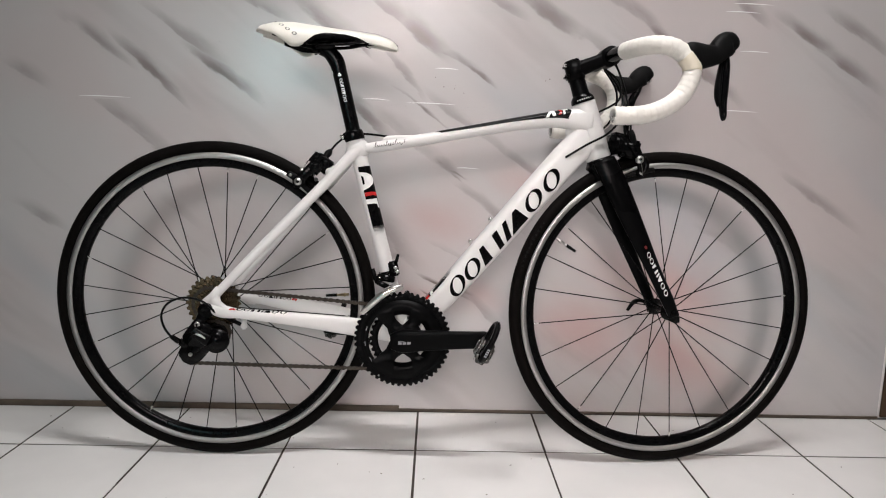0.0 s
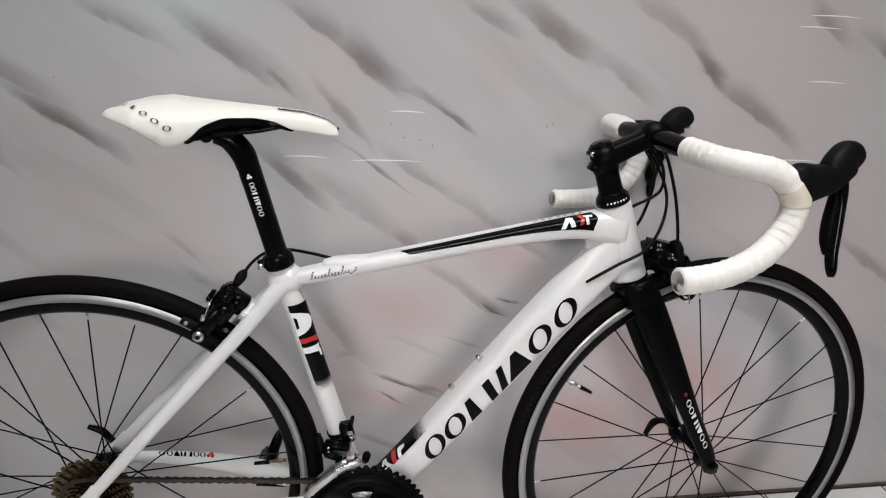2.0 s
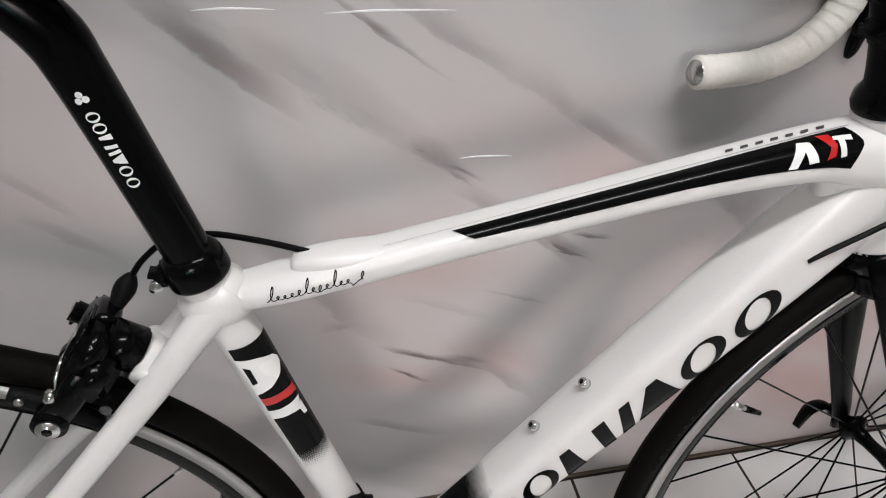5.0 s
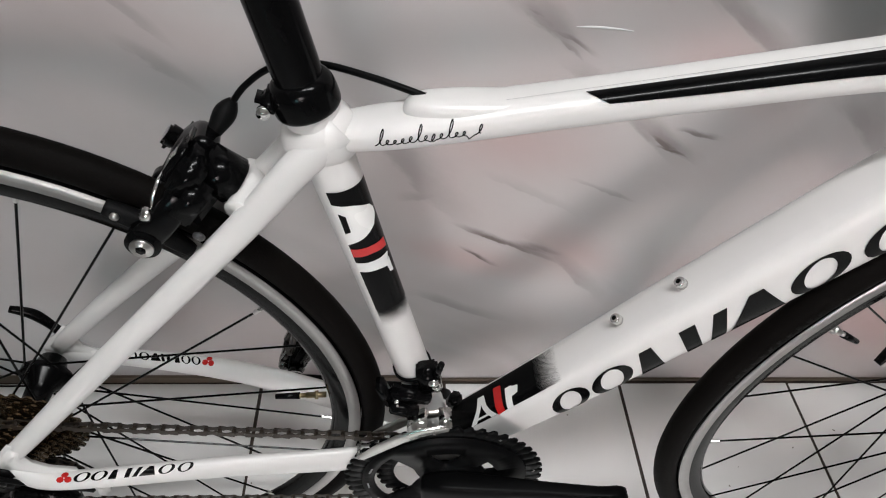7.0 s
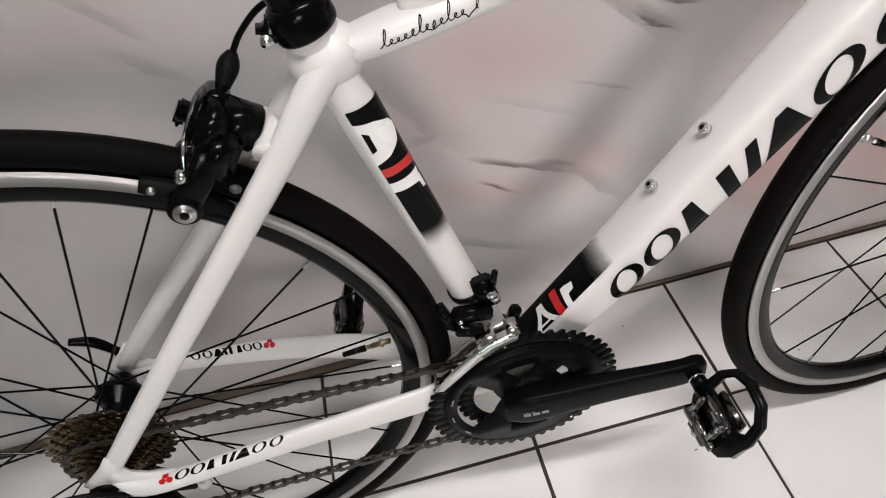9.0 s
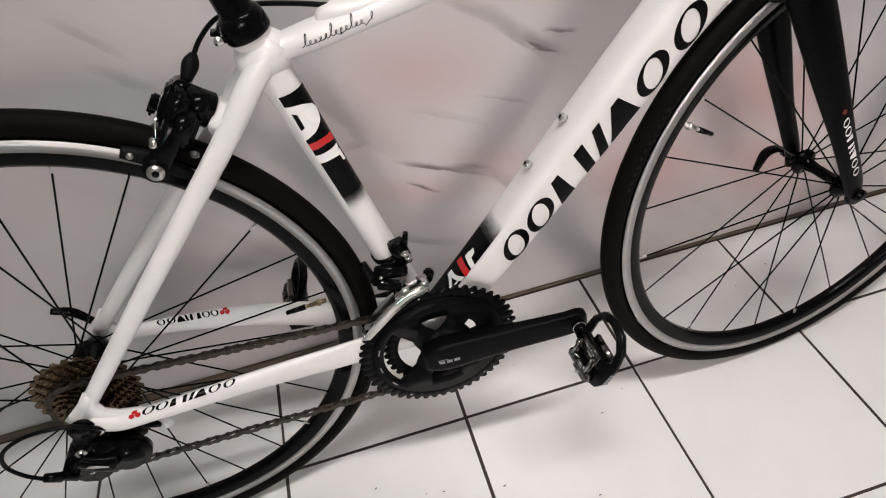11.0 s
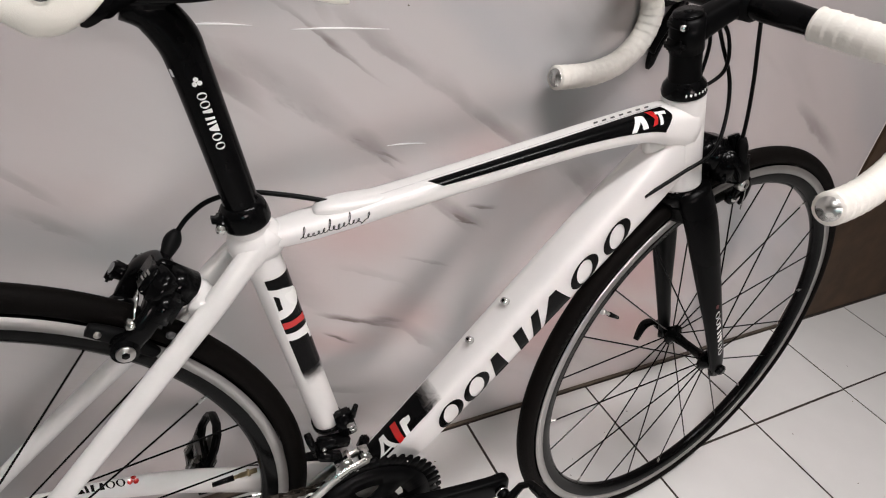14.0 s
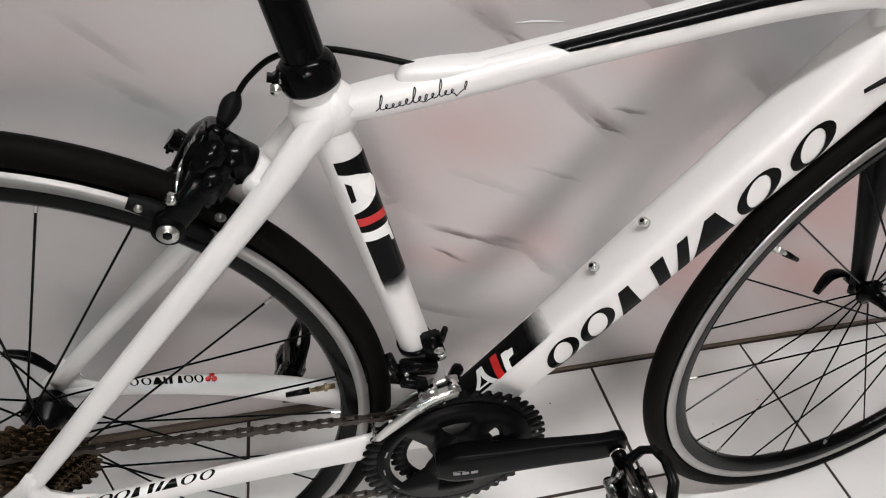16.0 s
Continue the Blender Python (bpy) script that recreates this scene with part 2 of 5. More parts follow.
def mark_groups(d0, d1, h0, h1, lean=0.45):
    """A row of seven leaning plain marks that stands for a maker's mark: rings, slabs and a wedge."""
    w = d1 - d0
    hm, hh = (h0 + h1) / 2, (h1 - h0) / 2
    # share of the row at which each mark begins and ends
    spans = (("ring", 0.0, 0.125), ("ring", 0.138, 0.267), ("slab", 0.284, 0.390), ("pair", 0.414, 0.545), ("wedge", 0.548, 0.690), ("ring", 0.702, 0.838), ("ring", 0.868, 1.0))
    out = []
    for kind, f0, f1 in spans:
        a, c = d0 + f0 * w, d0 + f1 * w
        m, r = (a + c) / 2, (c - a) / 2
        if kind == "ring":
            group = [ring_quads(m, hm, r * 1.02, hh * 1.03, r * 0.46, hh * 0.15, 24)]
        elif kind == "slab":
            group = [[((a + r * 0.10, h0), (a + r * 1.45, h0), (a + r * 0.95, h1), (a + r * 0.25, h1))]]
        elif kind == "pair":
            group = [[((a + r * 0.20, h0), (a + r * 0.85, h0), (a + r * 0.70, h1), (a, h1))], [((c - r * 0.80, h0), (c - r * 0.15, h0), (c, h1), (c - r * 0.55, h1))]]
        else:
            group = [[((a, h0), (c, h0), (m + r * 0.25, h1), (m - r * 0.25, h1))]]
        out += [[tuple((d + math.copysign(lean, w) * (h - h0), h) for d, h in q) for q in g] for g in group]
    return out


# ---- the room ----
WALL_Y = 1.793
TILE = 0.2995
ROW_Y = 1.567          # joint between the cut row at the wall and the first whole row
X0, X1, YB, TOP = -2.4, 2.6, -2.5, 2.5


def tagged_struct(ob, label, category):
    return tagged(ob, label, category, kind="structure")


def box(name, lo, hi, material, parent=None, bevel=0.0):
    bm = bmesh.new()
    bmesh.ops.create_cube(bm, size=1.0)
    for v in bm.verts:
        v.co = Vector([l + (h - l) * (c + 0.5) for l, h, c in zip(lo, hi, v.co)])
    if bevel:
        bmesh.ops.bevel(bm, geom=list(bm.edges), offset=bevel, segments=2, affect="EDGES")
    return part(name, bm, material, parent, smooth=False)


# single veins of the print: x, z, length, fall in degrees, width, depth of tone
VEINS_HIGH = ((-0.242, 0.972, 0.193, 32, 0.039, 0.7), (-0.164, 0.924, 0.055, 43, 0.014, 0.9), (-0.085, 1.004, 0.117, 33, 0.026, 0.6), (-0.004, 0.942, 0.109, 44, 0.04, 0.8), (0.071, 0.892, 0.105, 23, 0.02, 0.6), (0.13, 0.86, 0.064, 32, 0.015, 1), (-0.053, 0.864, 0.105, 51, 0.017, 0.5), (-0.002, 0.777, 0.047, 31, 0.01, 0.8), (-0.137, 0.753, 0.109, 48, 0.027, 0.7), (-0.042, 0.701, 0.143, 37, 0.041, 0.6), (0.043, 0.636, 0.071, 37, 0.027, 0.9))
VEINS_EAST = ((0.189, 1.022, 0.091, 28, 0.025, 0.5), (0.304, 1.002, 0.145, 33, 0.033, 0.7), (0.406, 0.938, 0.115, 31, 0.029, 0.7), (0.498, 1.01, 0.14, 33, 0.036, 0.7), (0.58, 0.946, 0.101, 41, 0.031, 0.9), (0.689, 0.869, 0.161, 35, 0.037, 0.7), (0.775, 1.029, 0.09, 31, 0.031, 0.7), (-0.385, 0.998, 0.091, 31, 0.023, 0.6), (-0.447, 0.822, 0.053, 49, 0.02, 0.6), (0.156, 0.534, 0.132, 37, 0.026, 0.7), (0.202, 0.506, 0.095, 29, 0.02, 0.7), (-0.072, 0.463, 0.161, 51, 0.041, 0.35))
VEINS_MIDDLE = ((-0.004, 0.777, 0.125, 33, 0.008, 0.6), (0.08, 0.759, 0.131, 36, 0.022, 0.4), (0.163, 0.694, 0.093, 39, 0.03, 0.5), (0.248, 0.641, 0.116, 32, 0.025, 0.6), (-0.043, 0.413, 0.044, -14, 0.019, 0.3), (0.444, 0.527, 0.123, 40, 0.044, 0.4), (-0.354, 0.635, 0.077, 40, 0.019, 0.5), (-0.336, 0.577, 0.074, 35, 0.016, 0.5), (0.141, 0.28, 0.12, 43, 0.02, 0.5), (0.002, 0.19, 0.108, 23, 0.019, 0.4), (0.072, 0.41, 0.085, 29, 0.013, 0.3))
VEINS_OUTER = ((-0.789, 0.915, 0.134, 35, 0.031, 0.6), (-0.661, 0.85, 0.156, 43, 0.025, 0.8), (-0.567, 0.933, 0.178, 35, 0.028, 0.5), (-0.49, 0.849, 0.149, 38, 0.032, 0.9), (-0.704, 0.703, 0.201, 41, 0.032, 0.6), (-0.965, 0.495, 0.107, 28, 0.029, 0.5), (-0.624, 0.506, 0.092, 39, 0.029, 0.4), (0.933, 0.968, 0.131, 31, 0.038, 0.8), (1.029, 0.901, 0.144, 31, 0.035, 0.8), (1.003, 0.566, 0.171, 33, 0.033, 0.5), (0.766, 0.46, 0.106, 30, 0.033, 0.35), (-0.967, 0.838, 0.076, 31, 0.028, 0.4), (1.061, 0.973, 0.143, 32, 0.032, 0.6))
# short dark cracks with torn edges
CRACKS = ((0.059, 0.329, 0.098, 29, 0.011, 1.2), (0.027, 0.306, 0.046, 34, 0.008, 1), (0.211, 0.497, 0.055, 30, 0.011, 1.1), (0.157, 0.419, 0.066, 21, 0.007, 0.5), (0.03, 0.645, 0.029, 36, 0.005, 1), (0.064, 0.623, 0.059, 21, 0.009, 1.1), (0.067, 0.612, 0.041, 35, 0.007, 0.8), (0.227, 0.486, 0.042, 20, 0.006, 1), (0.09, 0.323, 0.049, 22, 0.009, 1), (0.077, 0.324, 0.048, 22, 0.01, 1.1), (0.254, 0.51, 0.035, 12, 0.007, 0.8))
PINKS = ((0.13, 0.315, 0.20, 22, 0.06), (0.01, 0.30, 0.24, 14, 0.04), (0.03, 0.50, 0.20, 20, 0.07), (0.42, 0.22, 0.30, 30, 0.12), (0.24, 0.60, 0.2, 30, 0.06), (0.62, 0.33, 0.45, 30, 0.13), (0.66, 0.16, 0.36, 25, 0.10))


def marble_sheet(name, veins, pinks):
    """Glossy printed marble sheet: pale ground, cloudy grey, slanting brown-grey veins."""
    m = bpy.data.materials.new(name)
    m.use_nodes = True
    nt = m.node_tree
    b = nt.nodes["Principled BSDF"]
    L = nt.links.new
    tc = nt.nodes.new("ShaderNodeTexCoord")

    def node(kind, **kw):
        n = nt.nodes.new(kind)
        for k, v in kw.items():
            n.inputs[k.replace("_", " ")].default_value = v
        return n

    def math_node(op, a, c, d=None):
        n = nt.nodes.new("ShaderNodeMath")
        n.operation = op
        for i, v in enumerate((a, c, d)):
            if v is None:
                continue
            if hasattr(v, "node"):
                L(v, n.inputs[i])
            else:
                n.inputs[i].default_value = v
        return n.outputs[0]

    def ramp(v, a, c, lo=0.0, hi=1.0):
        n = nt.nodes.new("ShaderNodeMapRange")
        n.interpolation_type = "SMOOTHSTEP"
        for i, x in enumerate((a, c, lo, hi)):
            n.inputs[i + 1].default_value = x
        L(v, n.inputs[0])
        return n.outputs[0]

    # axes along and across the veins, which fall to the right
    rot = node("ShaderNodeMapping")
    rot.inputs["Rotation"].default_value = (0, radians(-38), 0)
    L(tc.outputs["Object"], rot.inputs["Vector"])
    wob = node("ShaderNodeTexNoise", Scale=3.5, Detail=4.0)
    L(rot.outputs[0], wob.inputs["Vector"])
    sub = nt.nodes.new("ShaderNodeVectorMath")
    sub.operation = "MULTIPLY_ADD"
    L(wob.outputs["Color"], sub.inputs[0])
    sub.inputs[1].default_value = (0.10, 0.0, 0.05)
    L(rot.outputs[0], sub.inputs[2])
    layers = []
    for scale, stretch, lo, hi, shift in ((6.5, 0.16, 0.56, 0.74, 0.0), (12.0, 0.14, 0.58, 0.76, 4.0), (2.2, 0.3, 0.50, 0.72, 9.0)):
        mp = node("ShaderNodeMapping")
        mp.inputs["Scale"].default_value = (stretch, 1.0, 1.0)
        mp.inputs["Location"].default_value = (shift, 0, shift)
        L(sub.outputs[0], mp.inputs["Vector"])
        n = node("ShaderNodeTexNoise", Scale=scale, Detail=3.0, Roughness=0.55)
        L(mp.outputs[0], n.inputs["Vector"])
        layers.append(ramp(n.outputs[0], lo, hi))

    def patch(vec, x, z, sx, sz, fall):
        """Place within a slanting ellipse, by its own axes."""
        mp = nt.nodes.new("ShaderNodeMapping")
        mp.vector_type = "TEXTURE"
        mp.inputs["Location"].default_value = (x, WALL_Y, z)
        mp.inputs["Rotation"].default_value = (0, radians(fall), 0)
        mp.inputs["Scale"].default_value = (sx, 1.0, sz)
        L(vec, mp.inputs["Vector"])
        ln = nt.nodes.new("ShaderNodeVectorMath")
        ln.operation = "LENGTH"
        L(mp.outputs[0], ln.inputs[0])
        return mp.outputs[0], ln.outputs["Value"]

    def blend(fac, a, c):
        n = nt.nodes.new("ShaderNodeMix")
        n.data_type = "RGBA"
        for i, v in ((0, fac), (6, a), (7, c)):
            if hasattr(v, "node"):
                L(v, n.inputs[i])
            else:
                n.inputs[i].default_value = v
        return n.outputs[2]

    fibre = nt.nodes.new("ShaderNodeMapping")
    fibre.inputs["Scale"].default_value = (0.34, 1.0, 1.0)
    L(rot.outputs[0], fibre.inputs["Vector"])
    ragged = node("ShaderNodeTexNoise", Scale=13.0, Detail=6.0, Roughness=0.56)
    L(fibre.outputs[0], ragged.inputs["Vector"])
    rag = nt.nodes.new("ShaderNodeVectorMath")
    rag.operation = "MULTIPLY_ADD"
    L(ragged.outputs["Color"], rag.inputs[0])
    rag.inputs[1].default_value = (0.10, 0.0, 0.040)
    off = nt.nodes.new("ShaderNodeVectorMath")
    off.operation = "ADD"
    off.inputs[1].default_value = (-0.057, 0.0, -0.028)
    L(tc.outputs["Object"], off.inputs[0])
    L(off.outputs[0], rag.inputs[2])
    streak, pink = None, None
    for x, z, length, fall, width, tone in veins:
        spot, far = patch(rag.outputs[0], x, z, length * 0.98, width * 1.0, fall)
        across = nt.nodes.new("ShaderNodeSeparateXYZ")
        L(spot, across.inputs[0])
        # the lower edge is crisp, the upper one fades
        one = math_node("MULTIPLY", ramp(far, 0.05, 1.0, 1.05 * tone, 0.0), ramp(across.outputs[2], -0.38, -0.16, 0.12, 1.0))
        streak = one if streak is None else math_node("MAXIMUM", streak, one)
    for x, z, length, fall, width in pinks:
        spot, far = patch(rag.outputs[0], x, z, length * 0.6, width, fall)
        one = ramp(far, 0.0, 1.15, 0.95 if length > 0.28 else 0.6, 0.0)
        pink = one if pink is None else math_node("MAXIMUM", pink, one)
    grain = ramp(ragged.outputs[0], 0.36, 0.58, 0.45, 1.0)
    vein = math_node("MAXIMUM", math_node("MAXIMUM", math_node("MULTIPLY", layers[0], 0.20), math_node("MULTIPLY", layers[1], 0.14)), math_node("MULTIPLY", streak, grain))
    cloud = node("ShaderNodeTexNoise", Scale=2.3, Detail=3.0)
    L(rot.outputs[0], cloud.inputs["Vector"])
    ground = blend(ramp(cloud.outputs[0], 0.40, 0.62), (0.53, 0.512, 0.508, 1), (0.53, 0.486, 0.480, 1))
    ground = blend(math_node("MULTIPLY", layers[2], 0.8), ground, (0.375, 0.407, 0.435, 1))
    if pink is not None:
        ground = blend(pink, ground, (0.50, 0.365, 0.35, 1))
    L(blend(vein, ground, (0.19, 0.158, 0.150, 1)), b.inputs["Base Color"])
    b.inputs["Roughness"].default_value = 0.20
    wave = node("ShaderNodeTexNoise", Scale=2.6, Detail=2.0)
    L(tc.outputs["Object"], wave.inputs["Vector"])
    fine = node("ShaderNodeTexNoise", Scale=26.0, Detail=2.0)
    stretch = nt.nodes.new("ShaderNodeMapping")
    stretch.inputs["Scale"].default_value = (0.25, 1.0, 1.0)
    L(tc.outputs["Object"], stretch.inputs["Vector"])
    L(stretch.outputs[0], fine.inputs["Vector"])
    bump = nt.nodes.new("ShaderNodeBump")
    bump.inputs["Strength"].default_value, bump.inputs["Distance"].default_value = 0.5, 0.012
    L(math_node("ADD", wave.outputs[0], math_node("MULTIPLY", fine.outputs[0], 0.10)), bump.inputs["Height"])
    L(bump.outputs[0], b.inputs["Normal"])
    return m


# small creases of the sheet, painted white where they catch light: x, z, length
CREASE_GLINTS = ((0.019, 0.796, 0.118), (0.808, 0.938, 0.072), (0.782, 0.795, 0.091), (0.114, 0.640, 0.057), (-0.779, 0.795, 0.124), (0.056, 0.880, 0.058), (0.771, 1.030, 0.083), (0.796, 1.049, 0.096), (-0.117, 0.803, 0.069))
SEAM = 0.788
ALL_VEINS = VEINS_HIGH + VEINS_EAST + VEINS_MIDDLE + VEINS_OUTER + CRACKS
MARBLE_HIGH = marble_sheet("printed_marble_sheet_upper", [v for v in ALL_VEINS if v[1] > SEAM - 0.08], ())
MARBLE_LOW = marble_sheet("printed_marble_sheet_lower", [v for v in ALL_VEINS if v[1] < SEAM + 0.08], PINKS)

# unseen walls and ceiling are kept this pale to bounce fill light
PLASTER = mat("pale_plaster", (0.74, 0.72, 0.70), 0.85, spread=0.05, scale=12, bump=0.2)
GROUT = mat("dirty_dark_grout", (0.034, 0.024, 0.018), 0.85, spread=0.45, scale=40, bump=0.4)
GLAZE = mat("white_glazed_tile", (0.80, 0.795, 0.78), 0.14, coat=0.3, spread=0.035, scale=14, rough_spread=0.06)
STRIP = mat("dirty_brown_strip", (0.10, 0.075, 0.055), 0.6, spread=0.4, scale=25)

wall = tagged_struct(box("wall_north", (X0, WALL_Y + 0.0016, 0), (X1, WALL_Y + 0.1, TOP), PLASTER), "glossy white marble-print wall sheet with slanting grey veins", "wall")
for lo, hi, y, lip, sheet in ((0.0, SEAM + 0.004, WALL_Y, 0.0005, MARBLE_LOW), (SEAM, TOP, WALL_Y - 0.0004, 0.0006, MARBLE_HIGH)):
    box("panel", (X0, y, lo), (1.226, y + 0.0025 if lip > 0.00055 else y + 0.0013, hi), sheet, wall, lip)
# white colour stands in for the glints along the creases
GLINT_WHITE = mat("painted_glint_white", (0.86, 0.86, 0.855), 0.22, coat=0.3, spread=0.05, scale=90)
for x, z, n in CREASE_GLINTS:
    part("crease_glint", Tube([(x - n / 2, WALL_Y - 0.0002, z, 0.0003, 0.0004), (x - n / 6, WALL_Y - 0.0002, z + 0.0005, 0.0006, 0.0012), (x + n / 5, WALL_Y - 0.0002, z - 0.0005, 0.0006, 0.0010), (x + n / 2, WALL_Y - 0.0002, z - 0.002, 0.0003, 0.0004)]).mesh(24, 10), GLINT_WHITE, wall)
WINDOWS = (("window_1", -0.12, 1.86, 1.50, 1.10), ("window_2", -1.35, 1.32, 0.60, 0.60))


def opening(x, z, w, h):
    return [(x - w / 2, z - h / 2), (x + w / 2, z - h / 2), (x + w / 2, z + h / 2), (x - w / 2, z + h / 2)]


tagged_struct(part("wall_south", plate([(X0, 0), (X1, 0), (X1, TOP), (X0, TOP)], YB - 0.1, YB, 0, [opening(*w[1:]) for w in WINDOWS]), PLASTER, None, "", False), "plain pale plaster wall with two windows", "wall")
tagged_struct(box("wall_west", (X0 - 0.1, YB - 0.1, 0), (X0, WALL_Y + 0.1, TOP), PLASTER), "plain pale plaster side wall", "wall")
east = plate([(YB - 0.1, 0), (WALL_Y + 0.1, 0), (WALL_Y + 0.1, TOP), (YB - 0.1, TOP)], -0.1, 0, 0, [opening(-1.55, 1.90, 0.44, 0.44)])
tagged_struct(part("wall_east", move(east, Matrix.Translation((X1, 0, 0)) @ Matrix.Rotation(radians(90), 4, "Z")), PLASTER, None, "", False), "plain pale plaster side wall with a small window", "wall")
tagged_struct(box("ceiling", (X0, YB, TOP), (X1, WALL_Y, TOP + 0.1), PLASTER), "plain pale ceiling", "ceiling")
base = tagged_struct(box("baseboard", (X0, WALL_Y - 0.006, 0.0), (-0.05, WALL_Y - 0.0005, 0.014), STRIP), "thin dirty brown strip along the wall's foot", "baseboard")
box("baseboard_strip", (-0.05, WALL_Y - 0.004, 0.0), (1.226, WALL_Y - 0.0005, 0.006), STRIP, base)
BROWN_WOOD = mat("brown_varnished_wood", (0.062, 0.038, 0.023), 0.62, spread=0.4, scale=18, bump=0.15, bump_scale=120, spec=0.2)
door = tagged_struct(box("door_1", (1.232, WALL_Y - 0.004, 0.004), (2.052, WALL_Y + 0.0015, 2.05), BROWN_WOOD, None, 0.002), "dark brown varnished wooden door beside the marble wall", "door")
floor = tagged_struct(box("floor", (X0, YB, -0.12), (X1, WALL_Y, -0.0011), GROUT), "white glazed square floor tiles with dirty dark joints", "floor")

# window openings that let the daylight in, in the wall behind
FRAME_WHITE = mat("white_window_frame", (0.7, 0.7, 0.68), 0.4, spread=0.05)
PANE = mat("window_glass", (0.9, 0.95, 0.95), 0.02, spread=0.01, rough_spread=0.0)
PANE.node_tree.nodes["Principled BSDF"].inputs["Transmission Weight"].default_value = 1.0


def window_unit(name, w, h, m, label):
    """A white frame of four bars with a pane, in its own plane, set into the wall by m."""
    win = tagged_struct(part(name, move(plate(opening(0, 0, w + 0.10, h + 0.10), 0.0, 0.03, 0.003, [opening(0, 0, w - 0.02, h - 0.02)]), m), FRAME_WHITE, None, "", False), label, "window")
    part("window_sill", move(blob((0, 0.03, -h / 2 - 0.06), (w + 0.16, 0.07, 0.025), bevel=0.2), m), FRAME_WHITE, win)
    pane = part("pane", move(blob((0, -0.06, 0), (w - 0.02, 0.005, h - 0.02), bevel=0.1), m), PANE, win, "", False)
    pane.visible_shadow = False


for name, x, z, w, h in WINDOWS:
    window_unit(name, w, h, Matrix.Translation((x, YB + 0.001, z)), "white framed window in the rear wall")
window_unit("window_3", 0.44, 0.44, Matrix.Translation((X1 - 0.001, -1.55, 1.90)) @ Matrix.Rotation(radians(90), 4, "Z"), "small white framed window in the side wall")
# unseen housing, added to give the overhead lamp a body
lamp = tagged_struct(box("added_lamp_housing", (-0.43, 0.88, 2.462), (0.83, 1.02, 2.499), FRAME_WHITE, None, 0.004), "unseen white lamp housing added under the ceiling", "light")

# dried specks on the wall sheet
random.seed(5)
bm = bmesh.new()
for x, z, n in ((0.023, 0.856, 1), (0.089, 0.826, 1), (0.305, 0.857, 3), (0.058, 0.834, 1), (0.085, 0.836, 2), (-0.505, 0.929, 1)):
    for q in range(n):
        s = random.uniform(0.0008, 0.0018)
        bm = join(bm, blob((x + random.uniform(-0.012, 0.012), WALL_Y - 0.0033, z + random.uniform(-0.004, 0.004)), (s * 1.6, 0.0005, s), (0, random.uniform(0, 90), 0), 0.2))
tagged(part("wall_specks", bm, STRIP), "tiny dark specks dried on the marble wall", "specks", kind="stuff")

# ---- the bicycle ----
# Own axes: x forward, y to the wall, z up from the ground; the drive side faces -y.
LEAN_DEG, STEER_DEG = -1.8, 6.0
bike = new("road_bicycle")
bike.matrix_world = pose(0, 1.544, 0, LEAN_DEG, 0, 0)
tagged(bike, "white and black racing bicycle leaning on the marble wall", "bicycle")

R_TYRE = 0.3455
REAR, FRONT, BB = Vector((-0.438, 0, R_TYRE)), Vector((0.541, 0, R_TYRE)), Vector((-0.030, 0, 0.279))
HEAD_TOP, HEAD_LOW = Vector((0.344, 0, 0.788)), Vector((0.383, 0, 0.673))
AXIS = (HEAD_TOP - HEAD_LOW).normalized()
STEER = Matrix.Translation(HEAD_LOW) @ Matrix.Rotation(radians(STEER_DEG), 4, AXIS) @ Matrix.Translation(-HEAD_LOW)


def steered(bm):
    return move(bm, STEER)


# frame tubes
top_tube = Tube([(-0.140, 0, 0.6785, 0.0120, 0.0090), (-0.08, 0, 0.6880, 0.0188, 0.0117), (0.05, 0, 0.7122, 0.0174, 0.0122), (0.20, 0, 0.7402, 0.0188, 0.0135),
                 (0.29, 0, 0.7526, 0.0225, 0.0180), (0.335, 0, 0.7520, 0.0245, 0.0262), (0.362, 0, 0.7500, 0.0240, 0.0320)], square=2.6)
down_tube = Tube([(-0.030, 0, 0.276, 0.022, 0.022), (0.055, 0, 0.366, 0.0245, 0.0265), (0.178, 0, 0.511, 0.0265, 0.0300), (0.300, 0, 0.656, 0.026, 0.0320), (0.368, 0, 0.732, 0.019, 0.033)], square=3.8)
seat_tube = Tube([(-0.030, 0, 0.279, 0.017, 0.016), (-0.062, 0, 0.400, 0.0158, 0.0163), (-0.0995, 0, 0.545, 0.0158, 0.0163), (-0.1275, 0, 0.655, 0.0166, 0.0172), (-0.1400, 0, 0.7045, 0.0182, 0.0188)])
head_tube = Tube([(0.383, 0, 0.671, 0.0265, 0.0265), (0.375, 0, 0.695, 0.0245, 0.026), (0.357, 0, 0.750, 0.0225, 0.026), (0.344, 0, 0.789, 0.0235, 0.0245)])
FRAME_LABEL = "glossy white painted tube"
tt = part("top_tube", top_tube.mesh(60, 32), WHITE_PAINT, bike, "white top tube with a black tapering stripe")
dt = part("down_tube", down_tube.mesh(60, 32), WHITE_PAINT, bike, "white down tube with large black marks")
st = part("seat_tube", seat_tube.mesh(50, 32), WHITE_PAINT, bike, "white seat tube with a black and red panel")
ht = part("head_tube", head_tube.mesh(30, 40), WHITE_PAINT, bike, FRAME_LABEL)
part("bottom_bracket_shell", drum((BB.x, -0.034, BB.z), (BB.x, 0.034, BB.z), 0.0225, seg=32, bevel=0.002), WHITE_PAINT, bike, FRAME_LABEL)
